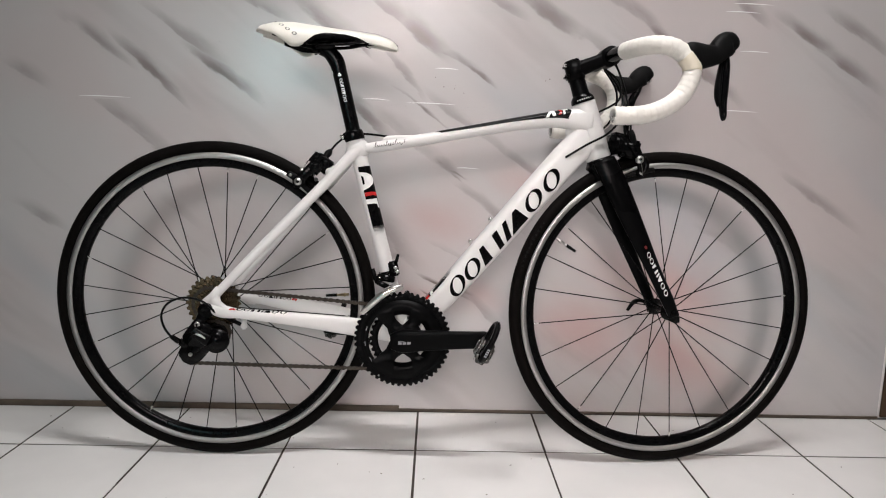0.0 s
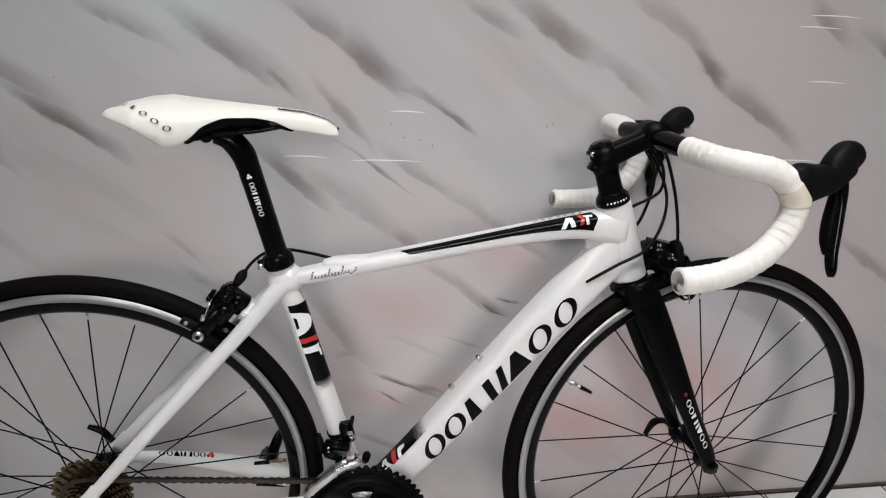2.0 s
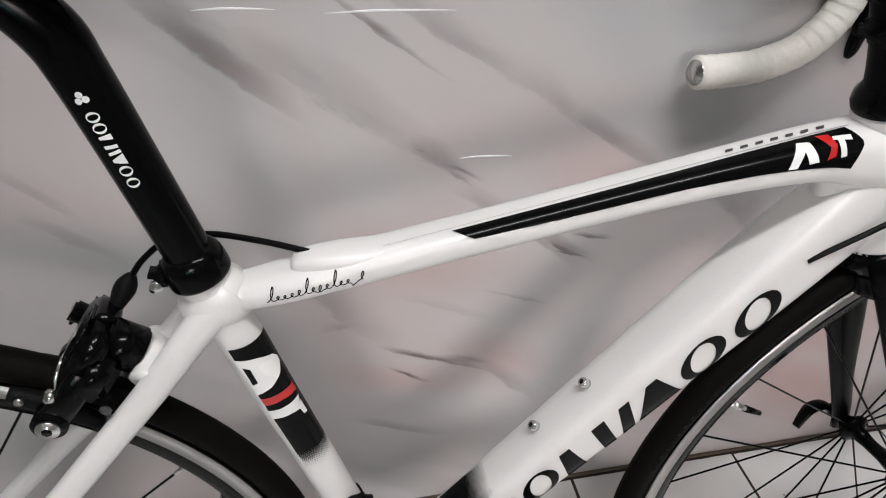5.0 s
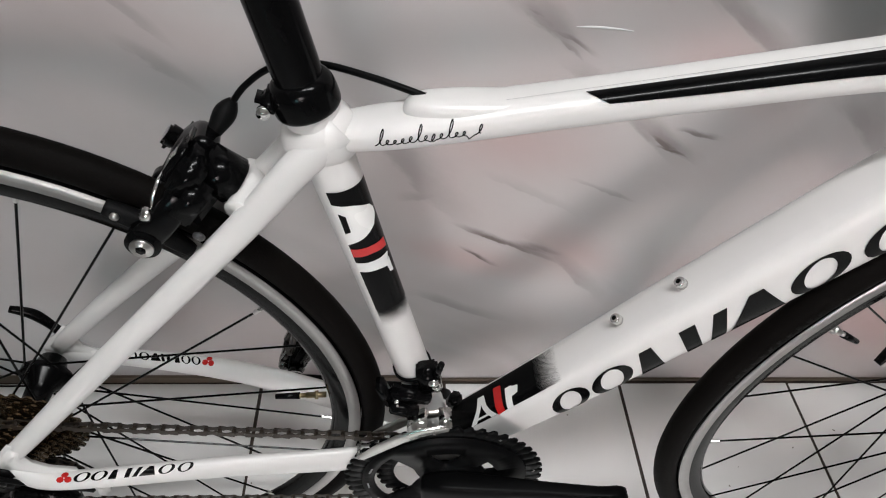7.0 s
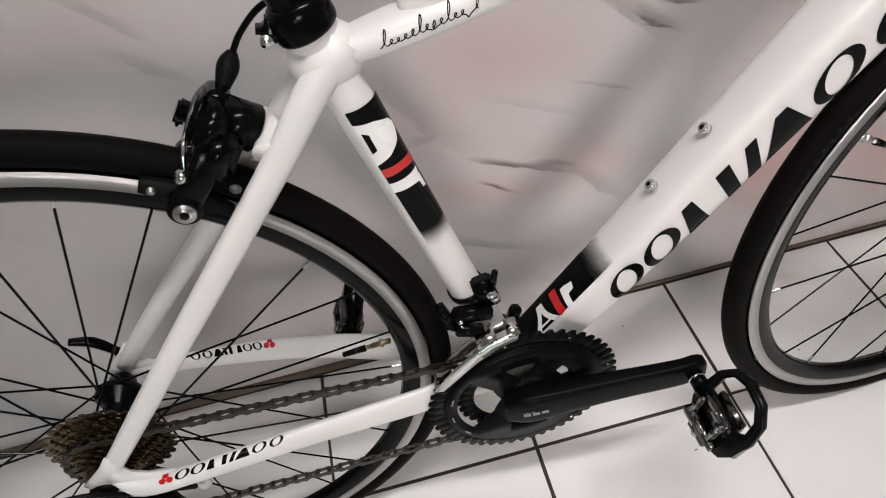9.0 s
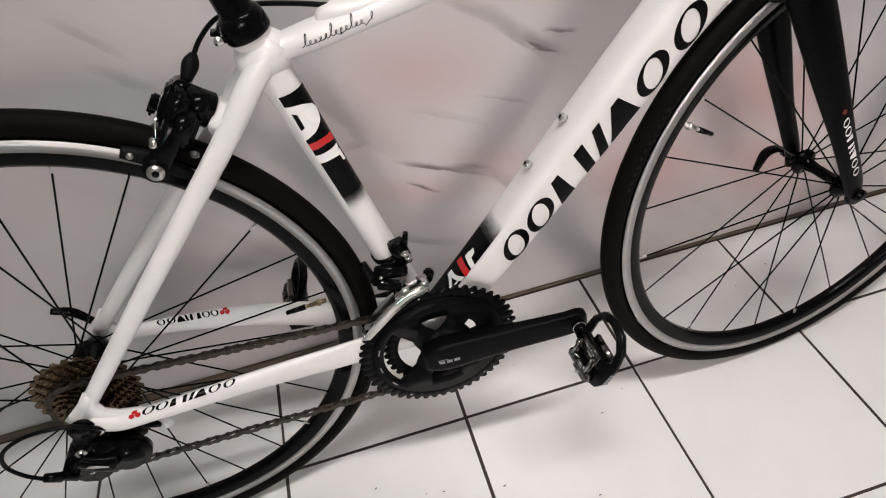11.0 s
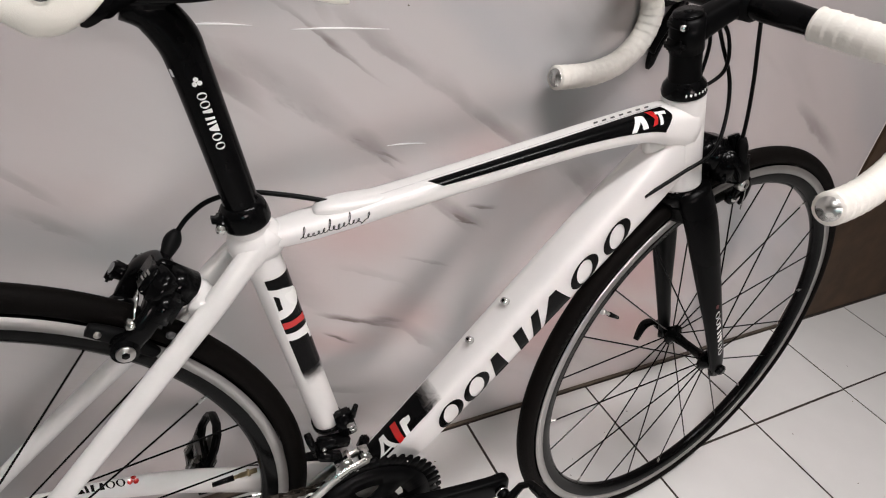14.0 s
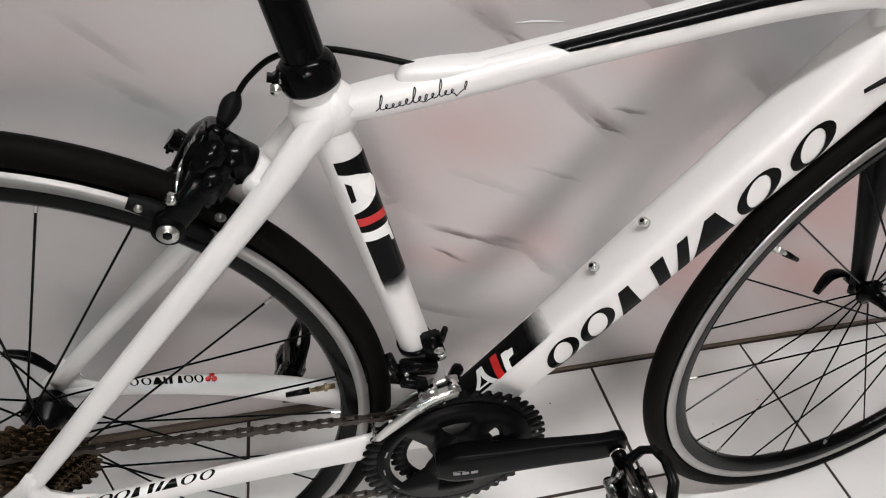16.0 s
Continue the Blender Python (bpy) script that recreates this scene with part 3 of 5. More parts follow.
# raised stop where the brake cable leaves the top tube
part("cable_stop", Tube([(-0.078, 0, 0.6965, 0.006, 0.0045), (-0.071, 0, 0.7012, 0.0105, 0.0080), (-0.050, 0, 0.7030, 0.0140, 0.0085), (-0.020, 0, 0.7055, 0.0135, 0.0070), (0.03, 0, 0.7110, 0.008, 0.004)], square=2.6).mesh(40, 24), WHITE_PAINT, bike, "raised white ridge where the cable enters")
for s in (-1, 1):
    stay = Tube([(-0.119, s * 0.0085, 0.690, 0.0095, 0.0120), (-0.150, s * 0.016, 0.661, 0.0090, 0.0118), (-0.193, s * 0.0245, 0.612, 0.0086, 0.0112), (-0.3124, s * 0.047, 0.487, 0.0078, 0.0104),
                 (-0.3995, s * 0.0605, 0.393, 0.0073, 0.0092), (-0.432, s * 0.063, 0.357, 0.006, 0.008)])
    part("seat_stay", stay.mesh(40, 20), WHITE_PAINT, bike, FRAME_LABEL)
    low = 0.003 if s > 0 else 0.0    # far stay made deeper to hide the crank behind it from the camera
    run = ((-0.14, -0.038, 0.3035, 0.0082, 0.0195), (-0.25, -0.0523, 0.3193, 0.0085, 0.0145), (-0.36, -0.0685, 0.333, 0.0085, 0.0105), (-0.405, -0.0710, 0.3355, 0.0075, 0.0105)) if s < 0 else ((-0.14, 0.034, 0.302, 0.0082, 0.0225), (-0.25, 0.055, 0.322, 0.0085, 0.0175), (-0.36, 0.063, 0.337, 0.0085, 0.0105), (-0.405, 0.064, 0.339, 0.0075, 0.0105))
    chain_stay = Tube([(-0.040, s * 0.022, 0.283, 0.012, 0.019), (-0.09, s * 0.028, 0.295 - low, 0.0095, 0.0205 + low), *run,
                      (-0.432, s * 0.066, 0.345, 0.005, 0.010)])
    cs = part("chain_stay", chain_stay.mesh(44, 32), WHITE_PAINT, bike, "white chain stay with small black marks")
    # the marks lie on the stay's upper, outward slope
    print_groups(chain_stay, mark_groups(0.3440, 0.2430, 1.26 * PI, 1.54 * PI, 0.005) if s < 0 else mark_groups(0.2570, 0.3320, 1.25 * PI, 1.52 * PI, 0.003), BLACK_DECAL, cs, "mark", top=True, nu=2, nh=6)
    petals = [ring_quads((0.3500 if s < 0 else 0.2500) + 0.0036 * math.cos(k * 2.1 + 1.6), 1.40 * PI + 0.32 * math.sin(k * 2.1 + 1.6), 0.0032, 0.30, 0.0031, 0.29, 8) for k in range(3)]
    print_groups(chain_stay, petals, RED_DECAL, cs, "mark_flower", top=True, nu=1, nh=1)
    part("dropout", plate([(-0.4520, 0.3560), (-0.4449, 0.3623), (-0.4294, 0.3757), (-0.4174, 0.3903), (-0.4047, 0.3846), (-0.4105, 0.3701), (-0.4085, 0.3582), (-0.3972, 0.3489), (-0.3738, 0.3433), (-0.3741, 0.3250), (-0.3999, 0.3272), (-0.4162, 0.3353), (-0.4299, 0.3420), (-0.4439, 0.3450)], s * 0.0610, s * 0.0690, 0.0028), WHITE_PAINT, bike)
cluster = bmesh.new()
bmesh.ops.create_uvsphere(cluster, u_segments=28, v_segments=16, radius=1.0)
part("seat_lug", move(cluster, pose(-0.133, 0, 0.6785, 0, -20, 0) @ Matrix.Diagonal((0.0262, 0.0208, 0.0240, 1))), WHITE_PAINT, bike, FRAME_LABEL)
lug = bmesh.new()
bmesh.ops.create_uvsphere(lug, u_segments=28, v_segments=16, radius=1.0)
part("head_lug", move(lug, pose(0.344, 0, 0.722, 0, 40, 0) @ Matrix.Diagonal((0.038, 0.0185, 0.032, 1))), WHITE_PAINT, bike, FRAME_LABEL)
part("stay_bridge", join(Tube([(-0.188, -0.022, 0.628, 0.012, 0.0105), (-0.186, -0.012, 0.630, 0.011, 0.0095), (-0.1855, 0, 0.631, 0.0115, 0.0110), (-0.186, 0.012, 0.630, 0.011, 0.0095), (-0.188, 0.022, 0.628, 0.012, 0.0105)], (0.66, 0, -0.75)).mesh(24, 18),
     drum((-0.176, 0, 0.622), (-0.194, 0, 0.637), 0.0105, 0.0125, seg=24, bevel=0.002)), WHITE_PAINT, bike, "white bridge with a round boss between the stays")
part("cable_guide", blob((-0.361, -0.066, 0.3125), (0.0125, 0.010, 0.025), bevel=0.3), WHITE_PAINT, bike)
# bottle cage bolts
for x, z in ((0.1545, 0.5375), (0.1125, 0.4880)):
    m = Matrix.Translation((x, 0, z)) @ Matrix.Rotation(radians(-51), 4, "Y") @ Matrix.Rotation(radians(-90), 4, "X")
    bolt = part("bottle_bolt", move(lathe([(0.0001, -0.0035), (0.0022, -0.0035), (0.0024, -0.0045), (0.0042, -0.004), (0.005, -0.002), (0.005, 0.003), (0.0001, 0.003)], 16, False), m), CHROME, bike, "small round steel bolt")
    part("bolt_socket", move(drum((0, -0.0044, 0), (0, -0.0036, 0), 0.0023, seg=6), m), GLOSS_BLACK, bolt)

# print on the frame
print_groups(down_tube, mark_groups(0.1365, 0.4800, -0.0215, 0.0125), BLACK_DECAL, dt, "mark", nu=2, nh=6)
# black panel on the lower down tube, over its upper half, with a fading end
print_patch(down_tube, [((0.035, PI * 0.735), (0.150, PI * 0.735), (0.150, PI * 0.36), (0.035, PI * 0.36))], BLACK_DECAL, dt, "black_panel", nu=14, nh=16, top=True)
fade = []
for k in range(26):
    d = 0.1499 + 0.00115 * k
    w = 0.0011 * (1 - k / 26.5)
    fade.append(((d, PI * 0.735), (d + w, PI * 0.735), (d + w, PI * 0.365), (d, PI * 0.365)))
print_groups(down_tube, [[q] for q in fade], BLACK_DECAL, dt, "fading_stripe", nu=1, nh=14, top=True, off=0.0005)
letter = (((0.0600, 0.730), (0.0680, 0.730), (0.0800, 0.480), (0.0745, 0.480)), ((0.0880, 0.730), (0.0960, 0.730), (0.0835, 0.480), (0.0775, 0.480)), ((0.0690, 0.675), (0.0900, 0.675), (0.0885, 0.640), (0.0712, 0.640)))
print_patch(down_tube, [tuple((d, a * PI) for d, a in q) for q in letter], WHITE_DECAL, dt, "white_wedge", off=0.0010, nu=4, nh=10, top=True)
for n, m, q in (("red_slab", RED_DECAL, ((0.0972, 0.755), (0.1066, 0.735), (0.1066, 0.475), (0.0965, 0.470))),
                ("white_bar", WHITE_DECAL, ((0.1100, 0.735), (0.1178, 0.735), (0.1205, 0.500), (0.1120, 0.500))), ("white_tab", WHITE_DECAL, ((0.1195, 0.575), (0.1275, 0.560), (0.1290, 0.505), (0.1195, 0.500)))):
    print_patch(down_tube, [tuple((d, PI * f) for d, f in q)], m, dt, n, nu=4, nh=8, top=True, off=0.0011)
# top tube stripe: thin behind, broad in front
panel = [(0.182, 0.850, 0.610), (0.225, 0.880, 0.607), (0.275, 0.905, 0.600), (0.335, 0.915, 0.585), (0.388, 0.945, 0.560), (0.425, 0.980, 0.545), (0.456, 1.010, 0.535), (0.4615, 0.800, 0.740)]
quads = [((a[0] + (0.006 if i == 0 else 0), PI * a[1]), (b[0], PI * b[1]), (b[0], PI * b[2]), (a[0] - (0.007 if i == 0 else 0), PI * a[2])) for i, (a, b) in enumerate(zip(panel, panel[1:]))]
print_patch(top_tube, quads, BLACK_DECAL, tt, "black_panel", nu=8, nh=14, top=True)
for n, q in (("white_wedge", ((0.4085, 0.945), (0.4150, 0.950), (0.4262, 0.630), (0.4190, 0.610))), ("white_wedge", ((0.4235, 0.925), (0.4305, 0.915), (0.4275, 0.640), (0.4205, 0.620))),
             ("white_bar", ((0.4455, 0.905), (0.4495, 0.895), (0.4495, 0.640), (0.4455, 0.640))), ("white_bar", ((0.4425, 0.675), (0.4545, 0.715), (0.4550, 0.645), (0.4435, 0.625)))):
    print_patch(top_tube, [tuple((d, PI * f) for d, f in q)], WHITE_DECAL, tt, n, nu=3, nh=6, top=True, off=0.0012)
print_patch(top_tube, [tuple((d, PI * f) for d, f in q) for q in (((0.4395, 0.760), (0.4440, 0.745), (0.4420, 0.590), (0.4335, 0.575)), ((0.4360, 0.910), (0.4420, 0.880), (0.4440, 0.745), (0.4395, 0.760)))], RED_DECAL, tt, "red_slab", nu=3, nh=6, top=True, off=0.0012)
print_patch(top_tube, [((0.125, PI * 0.575), (0.46, PI * 0.525), (0.46, PI * 0.517), (0.125, PI * 0.570))], GREY_DECAL, tt, "pinstripe", nu=24, nh=1, top=True)
print_groups(top_tube, [[((0.374 + 0.011 * k, PI * 0.500), (0.3795 + 0.011 * k, PI * 0.500), (0.3815 + 0.011 * k, PI * 0.472), (0.376 + 0.011 * k, PI * 0.472))] for k in range(7)], DARK_MARK, tt, "mark", nu=1, nh=2, top=True)
# a flowing handwritten line kept as thin strokes
TALL = (1.9, 0.7, 0.6, 0.7, 0.9, 2.0, 0.8, 2.3, 0.8, 2.1, 0.7, 0.7, 0.9, 1.3)
line = []
for i in range(14 * 14):
    s = i / 14
    kk = int(s)
    h = 0.0024 * TALL[kk] * (1 - math.cos(2 * PI * (s - kk))) - (0.0034 * math.sin(PI * (s - kk)) * 2 if kk in (7, 12) else 0.0) - 0.001
    line.append((0.043 + 0.0048 * s + 0.0018 * math.sin(2 * PI * s) + 0.45 * h, h))
loops = []
for kk in range(14):
    group = []
    pts = line[kk * 14:kk * 14 + 15]
    for p, q in zip(pts, pts[1:]):
        n = Vector((q[1] - p[1], p[0] - q[0])).normalized() * 0.00038
        group.append(((p[0] - n.x, p[1] - n.y), (q[0] - n.x, q[1] - n.y), (q[0] + n.x, q[1] + n.y), (p[0] + n.x, p[1] + n.y)))
    loops.append(group)
print_groups(top_tube, loops, BLACK_DECAL, tt, "thin_stroke", nu=1, nh=1)
# seat tube panel, wrapped from the drive side round to the front
def st_print(name, quads, m, off, nu=6, nh=10):
    return print_patch(seat_tube, [tuple((d, PI * (f - 0.03)) for d, f in q) for q in quads], m, st, name, top=True, nu=nu, nh=nh, off=off)


st_print("black_panel", [((0.2500, 0.905), (0.3770, 0.905), (0.3745, 1.56), (0.2450, 1.56))], BLACK_DECAL, 0.0006, 24, 16)
# a white leaf with a dark slot, a red band and a white hooked bar
st_print("white_leaf", [((0.3262, 0.905), (0.3662, 0.905), (0.3620, 1.17), (0.3300, 1.15)), ((0.3300, 1.15), (0.3620, 1.17), (0.3540, 1.40), (0.3358, 1.36)), ((0.3358, 1.36), (0.3540, 1.40), (0.3480, 1.47), (0.3430, 1.46))], WHITE_DECAL, 0.0011)
st_print("dark_slot", [((0.3380, 0.945), (0.3580, 0.955), (0.3545, 1.035), (0.3395, 1.025))], BLACK_DECAL, 0.0015, 3, 4)
st_print("red_slab", [((0.3130, 0.915), (0.3215, 0.915), (0.3205, 1.20), (0.3130, 1.19)), ((0.3130, 1.19), (0.3205, 1.20), (0.3180, 1.46), (0.3090, 1.46))], RED_DECAL, 0.0011)
st_print("white_bar", [((0.2965, 0.905), (0.3065, 0.905), (0.3052, 1.20), (0.2952, 1.18)), ((0.2952, 1.18), (0.3052, 1.20), (0.3038, 1.44), (0.2925, 1.34))], WHITE_DECAL, 0.0011)
st_print("white_tab", [((0.2850, 1.345), (0.2935, 1.325), (0.2990, 1.42), (0.2830, 1.425))], WHITE_DECAL, 0.0011, 3, 4)
# the panel's foot fades out in rows of shrinking dots
for k in range(14):
    size = 0.00135 * (1 - k / 15.5)
    st_print("fading_dots", [((0.2500 - 0.0017 * k - size, f), (0.2500 - 0.0017 * k, f + size * 20), (0.2500 - 0.0017 * k + size, f), (0.2500 - 0.0017 * k, f - size * 20)) for f in [0.915 + 0.034 * (j + 0.5 * (k % 2)) for j in range(19)]], BLACK_DECAL, 0.0006, 1, 1)

# seat clamp, post and saddle
part("seat_clamp", join(Tube([(-0.1388, 0, 0.6985, 0.0200, 0.0200), (-0.1396, 0, 0.7015, 0.0214, 0.0214), (-0.1422, 0, 0.7115, 0.0210, 0.0210), (-0.1438, 0, 0.7175, 0.0190, 0.0190), (-0.1446, 0, 0.7205, 0.0158, 0.0158)]).mesh(20, 36),
                        blob((-0.161, -0.004, 0.7060), (0.018, 0.022, 0.014), (0, 14, 0), 0.4)), GLOSS_BLACK, bike, "glossy black seat clamp ring")
part("clamp_bolt", drum((-0.164, -0.0185, 0.7040), (-0.164, -0.0125, 0.7040), 0.0043, seg=12, bevel=0.001), CHROME, bike, "steel clamp bolt")
post = Tube([(-0.1365, 0, 0.690, 0.0155, 0.0152), (-0.1612, 0, 0.795, 0.0156, 0.0152), (-0.1728, 0, 0.842, 0.0156, 0.0156), (-0.1795, 0, 0.862, 0.0156, 0.0165), (-0.194, 0, 0.879, 0.0150, 0.0150), (-0.212, 0, 0.884, 0.013, 0.011)])
sp = part("seat_post", post.mesh(50, 28), GLOSS_BLACK, bike, "glossy black seat post with small white marks")
print_groups(post, mark_groups(0.138, 0.090, -0.0034, 0.0034, 0.0), WHITE_DECAL, sp, "mark", nu=2, nh=2)
print_groups(post, [ring_quads(0.146 + 0.0021 * math.cos(k * 2.1), 0.0021 * math.sin(k * 2.1), 0.0019, 0.0019, 0.0018, 0.0018, 8) for k in range(3)], WHITE_DECAL, sp, "mark_flower", nu=1, nh=1)
print_patch(post, [rect(0.152, 0.158, 0.0125, 0.0140)], WHITE_DECAL, sp, "white_tab", nu=1, nh=2)
part("saddle_clamp", join(blob((-0.202, 0, 0.890), (0.040, 0.044, 0.012)), drum((-0.222, -0.010, 0.884), (-0.222, 0.010, 0.884), 0.008), drum((-0.188, 0, 0.872), (-0.188, 0, 0.902), 0.004)), GLOSS_BLACK, bike)


SADDLE = [(-0.341, 0.026, 0.921, 0.012), (-0.329, 0.050, 0.931, 0.022), (-0.297, 0.065, 0.937, 0.033), (-0.262, 0.068, 0.9355, 0.045), (-0.225, 0.058, 0.931, 0.043), (-0.185, 0.038, 0.927, 0.032),
          (-0.14, 0.025, 0.9225, 0.027), (-0.095, 0.0205, 0.917, 0.024), (-0.065, 0.0175, 0.907, 0.020), (-0.050, 0.008, 0.894, 0.009)]


def saddle_point(x, a, inset=0.0):
    w, z, drop = (float(np.interp(x, [p[0] for p in SADDLE], [p[k] for p in SADDLE])) for k in (1, 2, 3))
    y = (w - inset) * math.copysign(abs(math.sin(min(abs(a), PI / 2))) ** 0.9, a)
    if abs(a) > PI / 2:
        y *= 1 - 0.30 * (abs(a) - PI / 2)
    tail = max(0.0, min(1.0, (-0.265 - x) / 0.06))
    dip = max(0.0, math.cos(a)) ** 5 * tail
    return Vector((x + 0.015 * dip * tail, y, z - inset - 0.0105 * dip - drop * (1 - math.cos(a)) ** 1.15))


def skirt(x):
    """How far down the white cover reaches: it is cut up along the middle of the saddle."""
    return float(np.interp(x, [-0.341, -0.30, -0.262, -0.246, -0.232, -0.216, -0.195, -0.155, -0.130, -0.110, -0.05], [1.30, 1.62, 1.82, 1.80, 1.62, 1.32, 1.14, 1.12, 1.28, 1.58, 1.62]))


def saddle_mesh(lo, hi, x0, x1, inset=0.0, nx=56, nv=24):
    """A strip of the saddle's skin between two angles from its crown, each a number or a function of x."""
    bm = bmesh.new()
    grid = []
    for i in range(nx + 1):
        x = x0 + (x1 - x0) * i / nx
        a0, a1 = (f(x) if callable(f) else f for f in (lo, hi))
        grid.append([bm.verts.new(saddle_point(x, a0 + (a1 - a0) * j / nv, inset)) for j in range(nv + 1)])
    for a, b in zip(grid, grid[1:]):
        for j in range(nv):
            bm.faces.new((a[j], a[j + 1], b[j + 1], b[j]))
    bmesh.ops.recalc_face_normals(bm, faces=bm.faces)
    return bm


sad = part("saddle", saddle_mesh(lambda x: -skirt(x), skirt, -0.341, -0.050), SADDLE_WHITE, bike, "white leather saddle with black sides")
mod = sad.modifiers.new("thick", "SOLIDIFY")
mod.thickness, mod.offset = 0.006, -1
sm = sad.modifiers.new("soft", "SUBSURF")
sm.levels = sm.render_levels = 1
for s in (-1, 1):
    band = lambda x: skirt(x) + 0.27 * math.sin(PI * min(1, max(0, (x + 0.236) / 0.128))) ** 0.6
    panel_bm = saddle_mesh((lambda x: s * skirt(x) - s * 0.04), (lambda x: s * band(x)), -0.236, -0.108, -0.0008, 40, 6)
    side = part("side_panel", panel_bm, GLOSS_BLACK, sad, "glossy black saddle side panel")
    part("saddle_rail", wire([(-0.292, s * 0.030, 0.908), (-0.255, s * 0.026, 0.897), (-0.22, s * 0.022, 0.893), (-0.165, s * 0.022, 0.893), (-0.12, s * 0.018, 0.900), (-0.085, s * 0.008, 0.903)], 0.0035, 40, 10), GLOSS_BLACK, sad, "black saddle rail")
part("base_shell", saddle_mesh(lambda x: -min(1.45, skirt(x) + 0.1), lambda x: min(1.45, skirt(x) + 0.1), -0.30, -0.135, 0.0085, 40, 16), GLOSS_BLACK, sad)
# pale grey marks near the tail and a dark line at the nose
bm = bmesh.new()
for k in range(7):
    for q in (ring_quads(0, 0, 0.0050, 0.0070, 0.0022, 0.0016, 12) if k not in (2, 3) else [((-0.003, -0.007), (0.0005, -0.007), (0.003, 0.007), (-0.0005, 0.007))]):
        vs = []
        for dx, dy in q:
            a = -0.42 - 0.15 * k + dy * 10
            x = -0.334 + 0.0135 * k + dx
            vs.append(bm.verts.new(saddle_point(x, a, -0.0012)))
        bm.faces.new(vs)
part("mark", bm, DARK_MARK, sad)
part("nose_trim", saddle_mesh(-0.46, -0.34, -0.128, -0.052, -0.0014, 24, 2), GLOSS_BLACK, sad)
for i in range(11):
    x = -0.122 + 0.0062 * i
    part("stitch", saddle_mesh(-0.30, -0.24, x, x + 0.0036, -0.0012, 1, 1), DARK_MARK, sad)
part("nose_trim", saddle_mesh(-0.95, -0.34, -0.0530, -0.0508, -0.0014, 2, 10), GLOSS_BLACK, sad)

# ---- wheels ----


def wheel(name, hub, m, rear):
    rim_profile = [(0.2915, -0.004), (0.2910, 0.004), (0.297, 0.0085), (0.3085, 0.0092), (0.321, 0.0092), (0.321, -0.0092), (0.3085, -0.0092), (0.297, -0.0085)]
    w = part(name, move(lathe(rim_profile, 120), m), GLOSS_BLACK, bike, "black alloy wheel rim with thin black spokes")
    for s in (-1, 1):
        part("brake_track", move(lathe([(0.3090, s * 0.0091), (0.3210, s * 0.0091), (0.3210, s * 0.0098), (0.3090, s * 0.0098)], 120), m), TRACK, w, "machined silver brake track")
    prof = [(R_TYRE - 0.0125 + 0.0125 * math.cos(a), 0.0122 * math.sin(a)) for a in [PI * 0.86 * (k / 9 - 1) for k in range(19)]]
    part("tyre", move(lathe(prof, 140), m), TYRE_RUBBER, w, "black slick tyre with a brownish sidewall")
    spoke_bm = bmesh.new()
    bmesh.ops.create_cone(spoke_bm, cap_ends=True, segments=8, radius1=0.00115, radius2=0.00105, depth=1.0)
    me = bpy.data.meshes.new("spoke")
    spoke_bm.to_mesh(me)
    spoke_bm.free()
    me.materials.append(GLOSS_BLACK)
    nip_bm = drum((0, 0, -0.006), (0, 0, 0.006), 0.0019, seg=8)
    nip = bpy.data.meshes.new("nipple")
    nip_bm.to_mesh(nip)
    nip_bm.free()
    nip.materials.append(SILVER)
    flange = ((-0.017, 0.022), (0.034, 0.022)) if rear else ((-0.034, 0.015), (0.034, 0.015))
    total = 28 if rear else 24
    for k in range(total):
        a = 2 * PI * k / total + radians(84.3 if rear else 6.2)
        fy, fr = flange[k % 2]
        twist = 0.0
        if rear:
            twist = (1.25 if (k // 2) % 2 else -1.25) if k % 2 == 0 else (1.0 if (k // 2) % 2 else -1.0)
        p = Vector((fr * math.cos(a + twist), fy, fr * math.sin(a + twist)))
        q = Vector((0.293 * math.cos(a), math.copysign(0.002, fy), 0.293 * math.sin(a)))
        d = q - p
        share("spoke", me, m @ Matrix.Translation((p + q) / 2) @ d.to_track_quat("Z", "Y").to_matrix().to_4x4() @ Matrix.Diagonal((1, 1, d.length, 1)), w)
        if k % 3 == 0:
            share("nipple", nip, m @ Matrix.Translation(q - d.normalized() * 0.006) @ d.to_track_quat("Z", "Y").to_matrix().to_4x4(), w)
    if rear:
        hp = [(0.006, -0.058), (0.011, -0.050), (0.011, -0.022), (0.024, -0.020), (0.024, -0.014), (0.015, -0.008), (0.0115, 0.0), (0.0125, 0.02), (0.024, 0.031), (0.0245, 0.038), (0.017, 0.042), (0.013, 0.055), (0.006, 0.058)]
    else:
        hp = [(0.006, -0.050), (0.010, -0.044), (0.0155, -0.039), (0.0185, -0.036), (0.0185, -0.031), (0.0095, -0.027), (0.0075, -0.01), (0.0075, 0.01), (0.0095, 0.027), (0.0185, 0.031), (0.0185, 0.036), (0.0155, 0.039), (0.010, 0.044), (0.006, 0.050)]
    part("hub", move(lathe(hp, 36, False), m), GLOSS_BLACK, w, "glossy black hub")
    va = radians(4) if rear else radians(148)
    vd = Vector((math.cos(va), 0, math.sin(va)))
    part("valve", move(join(drum(vd * 0.288, vd * 0.268, 0.003, seg=10), drum(vd * 0.268, vd * 0.252, 0.0023, seg=10), drum(vd * 0.280, vd * 0.277, 0.0045, seg=10)), m), BRASS if rear else SILVER, w, "small metal tyre valve")
    part("valve_cap", move(drum(vd * 0.262, vd * 0.238, 0.0036, 0.0028, seg=10), m), GLOSS_BLACK, w)
    return w


rear_wheel = wheel("rear_wheel", REAR, Matrix.Translation(REAR), True)
front_wheel = wheel("front_wheel", FRONT, STEER @ Matrix.Translation(FRONT), False)

